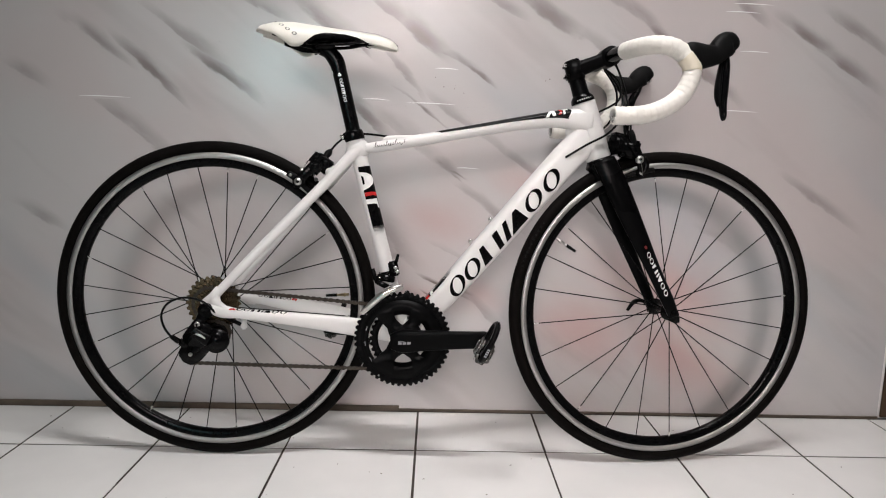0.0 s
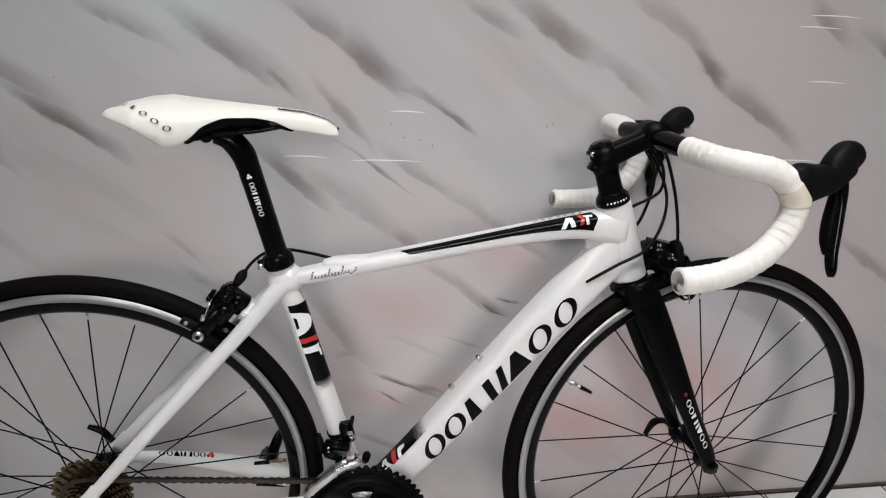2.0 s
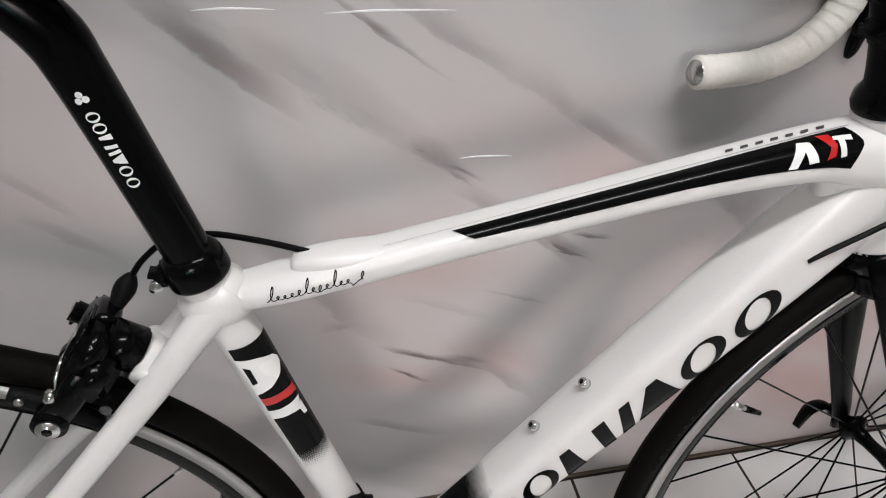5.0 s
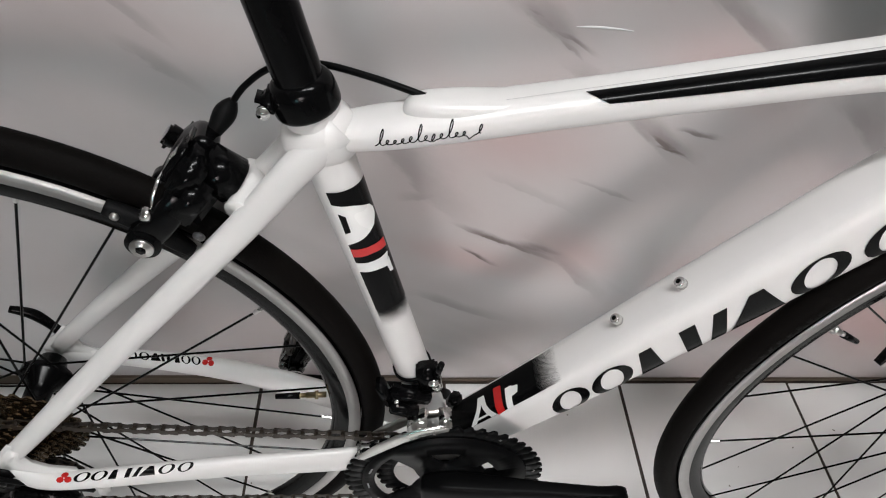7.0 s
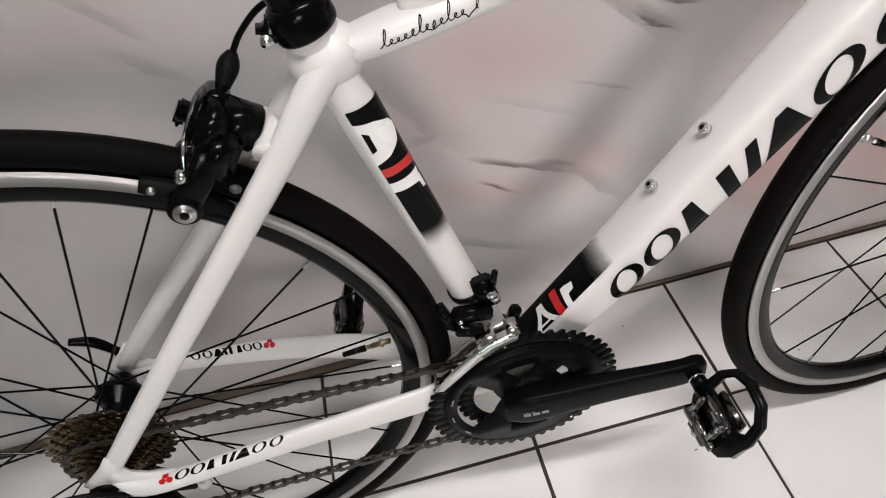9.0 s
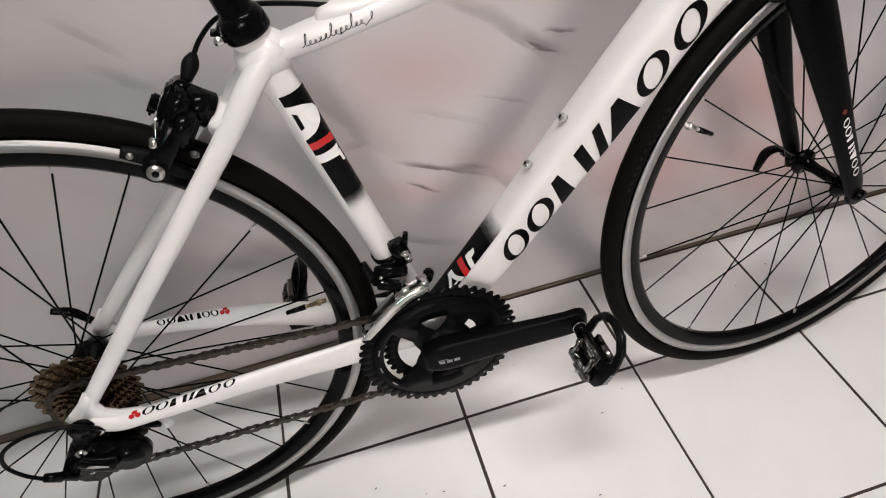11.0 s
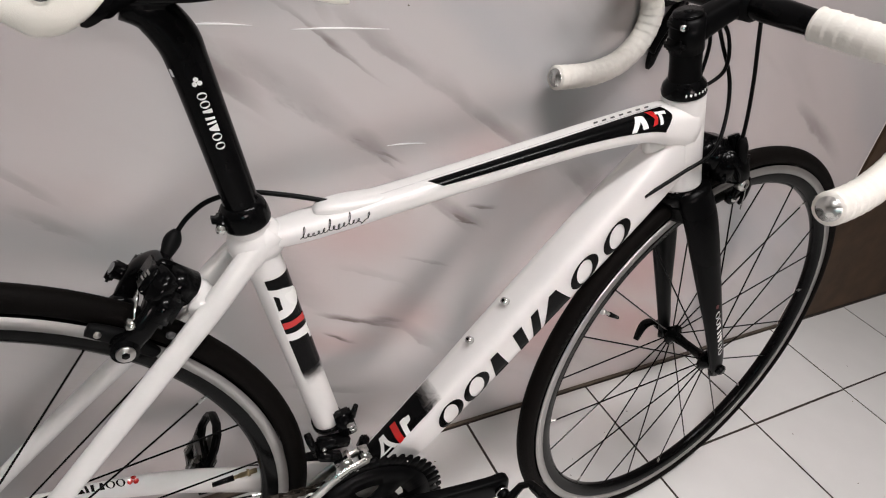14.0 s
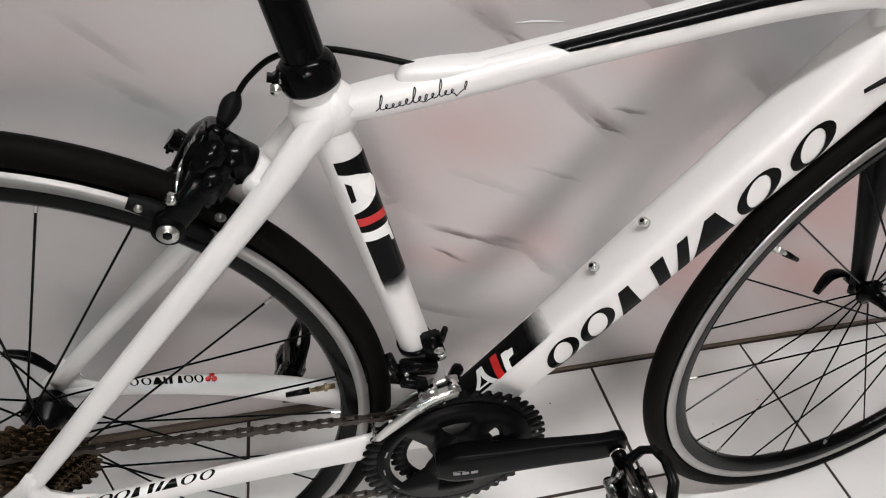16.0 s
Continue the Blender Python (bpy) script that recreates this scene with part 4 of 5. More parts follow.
# faint worn marks on the front tyre's drive side
for k in range(11):
    a = radians(146 + 1.75 * k)
    c = STEER @ Vector((FRONT.x + 0.3345 * math.cos(a), -0.0122, FRONT.z + 0.3345 * math.sin(a)))
    part("sidewall_mark", blob(c, (0.0045, 0.0006, 0.0052 if k % 3 else 0.0040), (0, 90 - math.degrees(a), STEER_DEG), 0.1), FAINT_MARK, front_wheel)

# quick releases
part("rear_skewer", join(drum((-0.438, -0.080, R_TYRE), (-0.438, -0.0, R_TYRE), 0.0085), drum((-0.438, 0.0, R_TYRE), (-0.438, 0.082, R_TYRE), 0.0035)), GLOSS_BLACK, bike)
part("release_lever", join(drum((-0.438, 0.066, R_TYRE), (-0.438, 0.086, R_TYRE), 0.0085, bevel=0.002),
     Tube([(-0.436, 0.084, 0.344, 0.007, 0.005), (-0.446, 0.089, 0.356, 0.005, 0.004), (-0.462, 0.092, 0.374, 0.006, 0.0035), (-0.482, 0.091, 0.384, 0.004, 0.003)], (0, 0.3, 0.5)).mesh(20, 12)), GLOSS_BLACK, bike, "black quick release lever")
part("front_skewer", steered(join(drum((0.541, -0.066, R_TYRE), (0.541, -0.056, R_TYRE), 0.0085, bevel=0.002), drum((0.541, -0.060, R_TYRE), (0.541, 0.072, R_TYRE), 0.0035))), GLOSS_BLACK, bike)
part("release_lever", steered(join(drum((0.541, 0.054, R_TYRE), (0.541, 0.070, R_TYRE), 0.0085, bevel=0.002),
     Tube([(0.541, 0.066, 0.342, 0.007, 0.005), (0.527, 0.070, 0.352, 0.008, 0.0045), (0.507, 0.070, 0.350, 0.008, 0.0045), (0.489, 0.064, 0.331, 0.005, 0.003)], (0, 1, 0)).mesh(20, 12))), GLOSS_BLACK, bike, "black quick release lever")

# ---- fork ----
part("fork_crown", steered(join(Tube([(0.372, 0, 0.668, 0.022, 0.026), (0.389, 0, 0.655, 0.032, 0.028), (0.397, 0, 0.630, 0.040, 0.026)]).mesh(16, 32), drum(HEAD_LOW + AXIS * 0.002, HEAD_LOW - AXIS * 0.022, 0.027, seg=32, bevel=0.002))), GLOSS_BLACK, bike, "glossy black fork crown")
LEGS = {-1: [(0.386, -0.022, 0.668, 0.014, 0.024), (0.4081, -0.0337, 0.620, 0.0125, 0.0256), (0.4478, -0.0430, 0.535, 0.0105, 0.0218), (0.4931, -0.0514, 0.440, 0.009, 0.0155), (0.5299, -0.0536, 0.368, 0.0075, 0.0140), (0.5440, -0.0526, 0.336, 0.0065, 0.010)],
        1: [(0.386, 0.022, 0.668, 0.014, 0.024), (0.4080, 0.0270, 0.620, 0.0125, 0.0240), (0.4465, 0.0332, 0.535, 0.0105, 0.0200), (0.4920, 0.0424, 0.440, 0.009, 0.0135), (0.5306, 0.0510, 0.368, 0.0075, 0.0120), (0.5440, 0.0535, 0.336, 0.0065, 0.010)]}
for s in (-1, 1):
    leg = Tube(LEGS[s])
    lg = part("fork_leg", steered(leg.mesh(40, 24)), CARBON, bike, "black carbon fork blade with small white marks")
    q = mark_groups(leg.length * 0.575, leg.length * 0.850, -0.0048, 0.0036)
    if s < 0:
        for pp in print_groups(leg, [[tuple((d, -h) for d, h in x) for x in g] for g in q], WHITE_DECAL, lg, "mark", nu=2, nh=2):
            pp.data.transform(STEER)
        pp = print_patch(leg, ring_quads(leg.length * 0.550, 0.001, 0.004, 0.003, 0.0039, 0.0029, 10), DULL_RED, lg, "mark_flower", nu=1, nh=1)
        pp.data.transform(STEER)
    part("fork_end", steered(plate([(0.527, 0.352), (0.548, 0.352), (0.556, 0.336), (0.556, 0.326), (0.546, 0.324), (0.532, 0.330)], s * 0.049, s * 0.056, 0.0015)), GLOSS_BLACK, bike)

# ---- headset, stem, bars ----
UP = AXIS
part("headset_cap", lathe([(0.0245, 0.0), (0.0250, 0.004), (0.0235, 0.010), (0.0185, 0.0165), (0.0175, 0.018), (0.001, 0.018)], 36, False), GLOSS_BLACK, bike, "glossy black headset cap").matrix_basis = \
    Matrix.Translation(HEAD_TOP + UP * 0.0005) @ UP.to_track_quat("Y", "Z").to_matrix().to_4x4()
for i in range(7):
    a = radians(-128 + 12 * i)
    out = Vector((math.cos(a), math.sin(a), 0))
    c = HEAD_TOP + UP * 0.0072 + (out - UP * out.dot(UP)).normalized() * 0.0243
    part("mark", blob(c, (0.0006, 0.0024 if i % 3 else 0.0016, 0.0028), (0, -17, math.degrees(a)), 0.1), WHITE_DECAL, bike)
S0 = HEAD_TOP + UP * 0.017
part("spacer", steered(Tube([(*(S0 - UP * 0.002), 0.0182, 0.0182), (*(S0 + UP * 0.012), 0.0172, 0.0172), (*(S0 + UP * 0.034), 0.0170, 0.0170)]).mesh(12, 32)), CARBON, bike, "black steerer spacer")
C0 = S0 + UP * 0.052
CLAMP = Vector((0.396, 0, 0.885))
stem = Tube([(*(C0 + Vector((-0.004, 0, -0.002))), 0.0165, 0.0175), (*(C0.lerp(CLAMP, 0.35)), 0.0150, 0.0155), (*(C0.lerp(CLAMP, 0.75)), 0.0145, 0.0145), (*(CLAMP - Vector((0.004, 0, 0))), 0.0175, 0.0165)], square=2.6)
part("stem", steered(join(stem.mesh(20, 24), drum(C0 - UP * 0.021, C0 + UP * 0.019, 0.0185, seg=28, bevel=0.002), blob(C0 + Vector((-0.0180, 0, 0.008)), (0.011, 0.027, 0.013), (0, -17, 0), 0.4), blob(C0 + Vector((-0.0150, 0, -0.013)), (0.011, 0.027, 0.013), (0, -17, 0), 0.4),
     drum(CLAMP - Vector((0, 0.021, 0)), CLAMP + Vector((0, 0.021, 0)), 0.0205, seg=28, bevel=0.002))), ANODISED, bike, "black alloy handlebar stem")
part("stem_cap", steered(join(drum(C0 + UP * 0.019, C0 + UP * 0.0235, 0.0165, 0.0150, seg=28, bevel=0.001), drum(C0 + UP * 0.0235, C0 + UP * 0.0245, 0.005, seg=12))), GLOSS_BLACK, bike)
part("stem_slot", steered(blob(C0 + Vector((-0.0165, -0.0125, -0.012)), (0.006, 0.004, 0.005), (0, -17, 0), 0.2)), ANODISED, bike)
for z in (0.0095,):
    c = C0 + Vector((-0.0200, 0, -0.001)) + UP * z
    bolt = part("stem_bolt", steered(drum(c - Vector((0, 0.0148, 0)), c - Vector((0, 0.010, 0)), 0.0036, seg=16, bevel=0.0006)), CHROME, bike, "steel stem bolt")
    part("bolt_socket", steered(drum(c - Vector((0, 0.0151, 0)), c - Vector((0, 0.0146, 0)), 0.0020, seg=6)), GLOSS_BLACK, bolt)


DIP = {-1: Vector((0.006, 0, -0.010)), 1: Vector((0.002, 0, -0.003))}


def side_bar(s):
    """Middle line of one half of the bar; the near half is shaped lower and rounder to fit the camera's view."""
    if s < 0:
        return [(0.394, 0, 0.884), (0.395, -0.055, 0.881), (0.3975, -0.105, 0.878), (0.404, -0.150, 0.8748), (0.424, -0.180, 0.8722), (0.4525, -0.1885, 0.8650), (0.4745, -0.191, 0.8470), (0.4850, -0.1915, 0.8260),
                (0.4783, -0.192, 0.7999), (0.4623, -0.1935, 0.7766), (0.4353, -0.195, 0.7569), (0.3997, -0.196, 0.7433), (0.3618, -0.197, 0.7385), (0.335, -0.197, 0.738)]
    full = [(0.394, 0, 0.884), (0.394, 0.055, 0.884), (0.396, 0.105, 0.8845), (0.403, 0.150, 0.885), (0.424, 0.180, 0.883), (0.452, 0.189, 0.876), (0.474, 0.191, 0.858), (0.4835, 0.1915, 0.828),
            (0.474, 0.193, 0.793), (0.443, 0.195, 0.764), (0.400, 0.1965, 0.751), (0.360, 0.197, 0.749), (0.329, 0.197, 0.750)]
    return [tuple(Vector(p) + DIP[s] * min(1.0, abs(p[1]) / 0.18)) for p in full]


bar = part("handlebar", steered(join(*[Tube([(*p, 0.0142 if i < 2 else 0.0122, 0.0142 if i < 2 else 0.0122) for i, p in enumerate(side_bar(s)[:5])], (1, 0, 0)).mesh(20, 20) for s in (-1, 1)])), GLOSS_BLACK, bike, "black drop handlebar with white tape")
for s in (-1, 1):
    pts = side_bar(s)
    taped = Tube([(*p, 0.0166, 0.0166) for p in pts[1:]], (0.3, 0.2, 1) if s < 0 else (0.3, -0.2, 1))
    turns = 32

    def wrap(u):
        f = (u * turns) % 1.0
        return -0.0004 + 0.0011 * f if f < 0.85 else -0.0004 + 0.0011 * 0.85 * (1 - f) / 0.15
    # steadily carried cross direction keeps the tape from twisting on its way round the hook
    part("bar_tape", steered(taped.mesh(260, 18, wobble=wrap, u0=0.085 if s < 0 else 0.06)), TAPE, bar, "white wrapped cork handlebar tape")
    if s < 0:
        part("tape_band", steered(taped.mesh(10, 22, wobble=lambda u: 0.0009, u0=0.455, u1=0.532)), OLD_TAPE, bar, "yellowed strip of tape beside the hood")
    e = Vector(pts[-1])
    part("bar_plug", steered(drum(e + Vector((-0.003, 0, 0)), e + Vector((0.006, 0, 0)), 0.0125, seg=20, bevel=0.002)), SILVER, bar, "silver bar end plug")
    shift = Matrix.Translation(DIP[s] + Vector((-0.004, 0, 0.002)))
    hood = Tube([(0.4720, s * 0.1915, 0.857, 0.0140, 0.0240), (0.4830, s * 0.191, 0.8590, 0.0158, 0.0265), (0.5095, s * 0.188, 0.8613, 0.0156, 0.0215), (0.5292, s * 0.186, 0.8656, 0.0156, 0.0192), (0.5430, s * 0.183, 0.8790, 0.0158, 0.0225),
                 (0.5550, s * 0.180, 0.8870, 0.0146, 0.0232), (0.5650, s * 0.179, 0.8845, 0.0128, 0.0175), (0.5715, s * 0.178, 0.8785, 0.007, 0.009)], square=2.6)
    hd = part("brake_hood", steered(move(hood.mesh(40, 22), shift)), RUBBER, bike, "black rubber brake lever hood")
    # the far lever is set back towards the bar to fit the camera's view
    back = 0.0 if s < 0 else 0.020
    lever = Tube([(0.5480, s * 0.182, 0.872, 0.0095, 0.0085), (0.5500 - back * 0.4, s * 0.185, 0.850, 0.0100, 0.0084), (0.5496 - back * 0.8, s * 0.187, 0.832, 0.0100, 0.0082), (0.5452 - back, s * 0.194, 0.800, 0.0095, 0.0077), (0.5406 - back * 0.8, s * 0.201, 0.773, 0.0085, 0.0070), (0.5395 - back * 0.6, s * 0.207, 0.7517, 0.0072, 0.0058), (0.5383 - back * 0.5, s * 0.210, 0.7431, 0.004, 0.0032)])
    part("brake_lever", steered(move(lever.mesh(36, 16), shift)), GLOSS_BLACK, hd, "glossy black brake lever")
    paddle = Tube([(0.5435 - back * 0.4, s * 0.184, 0.8512, 0.006, 0.0040), (0.5366 - back * 0.7, s * 0.190, 0.8158, 0.009, 0.0056), (0.5326 - back * 0.9, s * 0.196, 0.7889, 0.009, 0.0056), (0.5336 - back * 0.7, s * 0.200, 0.7698, 0.005, 0.0030)])
    part("shift_paddle", steered(move(paddle.mesh(24, 12), shift)), ANODISED, hd)
    part("name_plate", steered(move(blob((0.5700, s * 0.178, 0.876), (0.004, 0.010, 0.010), bevel=0.3), shift)), CHROME, hd, "small silver plate on the hood's nose")

# ---- cables ----
def cable(pts, r=0.0024, name="cable", m=CABLE):
    return part(name, wire(pts, r, 60, 8, (0.2, 0.9, 0.4)), m, bike, "black cable housing")


cable([STEER @ Vector(p) for p in ((0.398, -0.03, 0.868), (0.412, -0.026, 0.845), (0.428, -0.026, 0.800), (0.437, -0.028, 0.755), (0.440, -0.029, 0.727))])
cable([STEER @ Vector(p) for p in ((0.400, 0.03, 0.868), (0.430, 0.03, 0.83), (0.437, 0.010, 0.79), (0.420, -0.012, 0.752))] + [Vector((0.390, -0.028, 0.722)), Vector((0.350, -0.029, 0.700)), Vector((0.306, -0.0245, 0.672))])
cable([STEER @ Vector(p) for p in ((0.402, 0.04, 0.868), (0.436, 0.05, 0.82), (0.425, 0.045, 0.765))] + [Vector((0.385, 0.029, 0.728)), Vector((0.30, 0.026, 0.668))])
cable([STEER @ Vector(p) for p in ((0.398, 0.035, 0.870), (0.43, 0.025, 0.84), (0.428, 0.015, 0.80), (0.39, 0.022, 0.775))] + [Vector((0.36, 0.021, 0.764))])
cable([(-0.066, 0.001, 0.7080), (-0.100, 0.014, 0.7125), (-0.135, 0.026, 0.7140), (-0.165, 0.034, 0.7060), (-0.185, 0.036, 0.6910), (-0.1960, 0.035, 0.6775)])
cable([(-0.394, -0.070, 0.324), (-0.415, -0.074, 0.335), (-0.432, -0.078, 0.353), (-0.4461, -0.080, 0.3627), (-0.4692, -0.082, 0.3682), (-0.4924, -0.082, 0.3653), (-0.5160, -0.081, 0.3513), (-0.5265, -0.080, 0.3273), (-0.5203, -0.078, 0.3005), (-0.5063, -0.076, 0.2810)])

# ---- brakes ----


def brake(axle, body_deg, pad_deg, xf, boot, boot_top, turn):
    """A dual pivot caliper, set out by radius and angle about its wheel's axle."""
    def P(r, deg, y):
        return Vector((axle.x + r * math.cos(radians(deg)), y, axle.z + r * math.sin(radians(deg))))

    k = 1 if pad_deg > body_deg else -1
    body = part("brake_caliper", move(join(
        blob(P(0.376, body_deg, -0.002), (0.048, 0.044, 0.044), (0, turn, 0), 0.16),
        blob(P(0.362, body_deg + 1.5 * k, -0.024), (0.044, 0.022, 0.040), (0, turn, -12), 0.18),
        drum(P(0.374, body_deg - 4 * k, 0), P(0.374, body_deg + 3 * k, 0), 0.016, 0.015, seg=20, bevel=0.003),
        Tube([(*P(0.380, body_deg + 1 * k, -0.010), 0.009, 0.008), (*P(0.366, body_deg + 2.5 * k, -0.034), 0.0100, 0.0070), (*P(0.340, pad_deg - 0.5 * k, -0.036), 0.0080, 0.006), (*P(0.318, pad_deg, -0.031), 0.0085, 0.005), (*P(0.309, pad_deg, -0.029), 0.006, 0.004)], P(1, pad_deg + 90, 0) - P(0, 0, 0), 4.0).mesh(24, 16),
        Tube([(*P(0.386, body_deg + 1 * k, 0.000), 0.009, 0.008), (*P(0.372, body_deg + 2.0 * k, 0.030), 0.010, 0.009), (*P(0.340, pad_deg - 0.5 * k, 0.040), 0.0095, 0.007), (*P(0.318, pad_deg, 0.033), 0.008, 0.006), (*P(0.306, pad_deg, 0.029), 0.004, 0.004)], P(1, pad_deg + 90, 0) - P(0, 0, 0), 4.0).mesh(24, 16),
        Tube([(*P(0.362, body_deg + 3 * k, -0.026), 0.010, 0.008), (*P(0.385, body_deg + 3.6 * k, -0.020), 0.009, 0.0075), (*P(0.396, body_deg + 3.6 * k, -0.014), 0.007, 0.007)], P(1, pad_deg + 90, 0) - P(0, 0, 0)).mesh(16, 14)), xf), GLOSS_BLACK, bike, "glossy black rim brake caliper")
    for s in (-1, 1):
        holder = Tube([(*P(0.3080, pad_deg - 6.0, s * 0.0165), 0.0045, 0.0050), (*P(0.3085, pad_deg, s * 0.0170), 0.0055, 0.0062), (*P(0.3080, pad_deg + 6.0, s * 0.0165), 0.0045, 0.0045)])
        part("brake_pad", move(holder.mesh(16, 12), xf), RUBBER, body, "black brake pad holder")
        part("pad_lug", move(drum(P(0.3078, pad_deg, s * 0.020), P(0.3078, pad_deg, s * 0.0290), 0.0105, seg=28, bevel=0.0015), xf), GLOSS_BLACK, body)
        part("pad_bolt", move(drum(P(0.3078, pad_deg, s * 0.0280), P(0.3078, pad_deg, s * 0.0310), 0.0062, seg=28, bevel=0.001), xf), SILVER, body, "round silver pad bolt")
        part("bolt_socket", move(drum(P(0.3078, pad_deg, s * 0.0306), P(0.3078, pad_deg, s * 0.0315), 0.0030, seg=6), xf), GLOSS_BLACK, body)
    ANCHOR = P(0.3350, body_deg + 3.6 * k, -0.0400)
    across = Vector((0, 1, 0))
    part("anchor_bolt", move(drum(ANCHOR - across * 0.0035, ANCHOR + across * 0.008, 0.0080, seg=24, bevel=0.0012), xf), SILVER, body, "silver cable anchor washer")
    part("bolt_socket", move(drum(ANCHOR - across * 0.0043, ANCHOR - across * 0.003, 0.0034, seg=6), xf), GLOSS_BLACK, body)
    part("release_cam", move(Tube([(*(ANCHOR + Vector((0.010, 0.004, 0.004))), 0.004, 0.006), (*(ANCHOR + Vector((0.017, 0.004, -0.006))), 0.004, 0.006), (*(ANCHOR + Vector((0.015, 0.003, -0.022))), 0.003, 0.005), (*(ANCHOR + Vector((0.009, 0.003, -0.030))), 0.002, 0.003)]).mesh(14, 10), xf), GLOSS_BLACK, body, "black quick release tab")
    part("pivot_bolt", move(drum(P(0.354, body_deg - 1.5 * k, -0.036), P(0.354, body_deg - 1.5 * k, -0.028), 0.0040, seg=14, bevel=0.001), xf), ANODISED, body)
    low, top = Vector(boot), Vector(boot_top)
    part("cable_boot", move(Tube([(*low, 0.005, 0.005), (*low.lerp(top, 0.35), 0.0062, 0.0062), (*low.lerp(top, 0.7), 0.0068, 0.0068), (*top, 0.0042, 0.0042)], (0, 1, 0)).mesh(18, 14), xf), RUBBER, body, "black rubber cable boot")
    part("bare_cable", move(wire([low, low.lerp(ANCHOR, 0.5), ANCHOR - across * 0.004, ANCHOR + Vector((0.006, -0.004, -0.034))], 0.0009, 14, 6), xf), WEAR_STEEL, body)
    return body


def rear_brake():
    """The rear caliper: across is towards the drive side, up is away from the axle, out is along its bolt, away from the stays."""
    out, up = Vector((-0.769, 0, 0.639)), Vector((0.639, 0, 0.769))
    m = Matrix((Vector((0, -1, 0)), up, out)).transposed().to_4x4()
    m.translation = Vector((-0.190, 0, 0.634))
    V = Vector
    body = part("brake_caliper", move(join(
        drum((0, 0, 0.004), (0, 0, 0.031), 0.0172, 0.0165, seg=28, bevel=0.002),
        blob((0.002, -0.003, 0.036), (0.054, 0.030, 0.017), (0, 0, 8), 0.22),
        blob((0.022, -0.014, 0.026), (0.022, 0.034, 0.026), (0, 0, 14), 0.25),
        Tube([(0.008, -0.004, 0.034, 0.009, 0.010), (0.023, -0.016, 0.032, 0.010, 0.009), (0.0305, -0.034, 0.032, 0.0100, 0.0060), (0.0310, -0.050, 0.033, 0.0105, 0.0045), (0.0300, -0.062, 0.033, 0.0100, 0.004), (0.0290, -0.071, 0.028, 0.006, 0.003)], (0, 0, 1), 3.0).mesh(28, 16),
        Tube([(-0.002, 0.006, 0.034, 0.009, 0.010), (-0.028, -0.002, 0.034, 0.009, 0.010), (-0.043, -0.024, 0.036, 0.009, 0.009), (-0.042, -0.044, 0.034, 0.009, 0.0065), (-0.037, -0.060, 0.033, 0.008, 0.005), (-0.034, -0.068, 0.032, 0.005, 0.004)], (0, 0, 1), 3.0).mesh(28, 16)), m), GLOSS_BLACK, bike, "glossy black rim brake caliper")
    part("name_plate", move(blob((0.007, -0.001, 0.0455), (0.021, 0.026, 0.006), (0, 0, 6), 0.3), m), GLOSS_BLACK, body)
    part("silver_badge", move(join(*[blob((0.0085 - 0.0015 * i, 0.004 - 0.0042 * i, 0.0488), (0.0085 - 0.0028 * (i == 1), 0.0021, 0.0006), (0, 0, 12), 0.1) for i in range(3)]), m), SILVER, body, "small silver printed badge")
    part("silver_edge", move(Tube([(0.012, -0.013, 0.0480, 0.0006, 0.0008), (0.020, -0.016, 0.0475, 0.0016, 0.0014), (0.026, -0.023, 0.0455, 0.0016, 0.0012), (0.030, -0.031, 0.0420, 0.0006, 0.0006)], (0, 0, 1)).mesh(16, 8), m), CHROME, body, "curved silver edge on the arm")
    part("anchor_bolt", move(drum((0.031, -0.034, 0.040), (0.033, -0.035, 0.0465), 0.0050, seg=16, bevel=0.001), m), SILVER, body)
    part("pivot_cap", move(drum((0.030, -0.031, 0.008), (0.0335, -0.032, 0.008), 0.0042, seg=16, bevel=0.001), m), DARK_MARK, body)
    part("adjuster_barrel", move(join(drum((-0.021, -0.012, 0.032), (-0.0245, 0.008, 0.032), 0.0062, 0.0050, seg=18, bevel=0.001), blob((-0.020, -0.008, 0.034), (0.018, 0.016, 0.016), (0, 0, 10), 0.2)), m), GLOSS_BLACK, body)
    part("cable_boot", move(Tube([(-0.0235, 0.002, 0.0318, 0.0046, 0.0046), (-0.0262, 0.011, 0.0318, 0.0060, 0.0060), (-0.0305, 0.019, 0.0322, 0.0078, 0.0078), (-0.0338, 0.025, 0.0325, 0.0070, 0.0070), (-0.0360, 0.031, 0.0328, 0.0034, 0.0034)], (0, 0, 1)).mesh(24, 14), m), RUBBER, body, "black rubber cable boot")
    part("release_cam", move(join(blob((-0.050, -0.030, 0.036), (0.014, 0.034, 0.012), (0, 0, 10), 0.3), drum((-0.058, -0.041, 0.030), (-0.058, -0.041, 0.051), 0.0078, 0.0090, seg=24, bevel=0.002), blob((-0.064, -0.050, 0.046), (0.008, 0.018, 0.008), (0, 0, 20), 0.35)), m), GLOSS_BLACK, body, "black quick release cam")
    part("cam_face", move(drum((-0.058, -0.041, 0.0508), (-0.058, -0.041, 0.0516), 0.0052, seg=20), m), GREY_DECAL, body)
    part("bare_cable", move(wire([V((-0.025, 0.004, 0.033)), V((-0.038, -0.018, 0.037)), V((-0.052, -0.046, 0.042))], 0.0009, 12, 6), m), ANODISED, body)
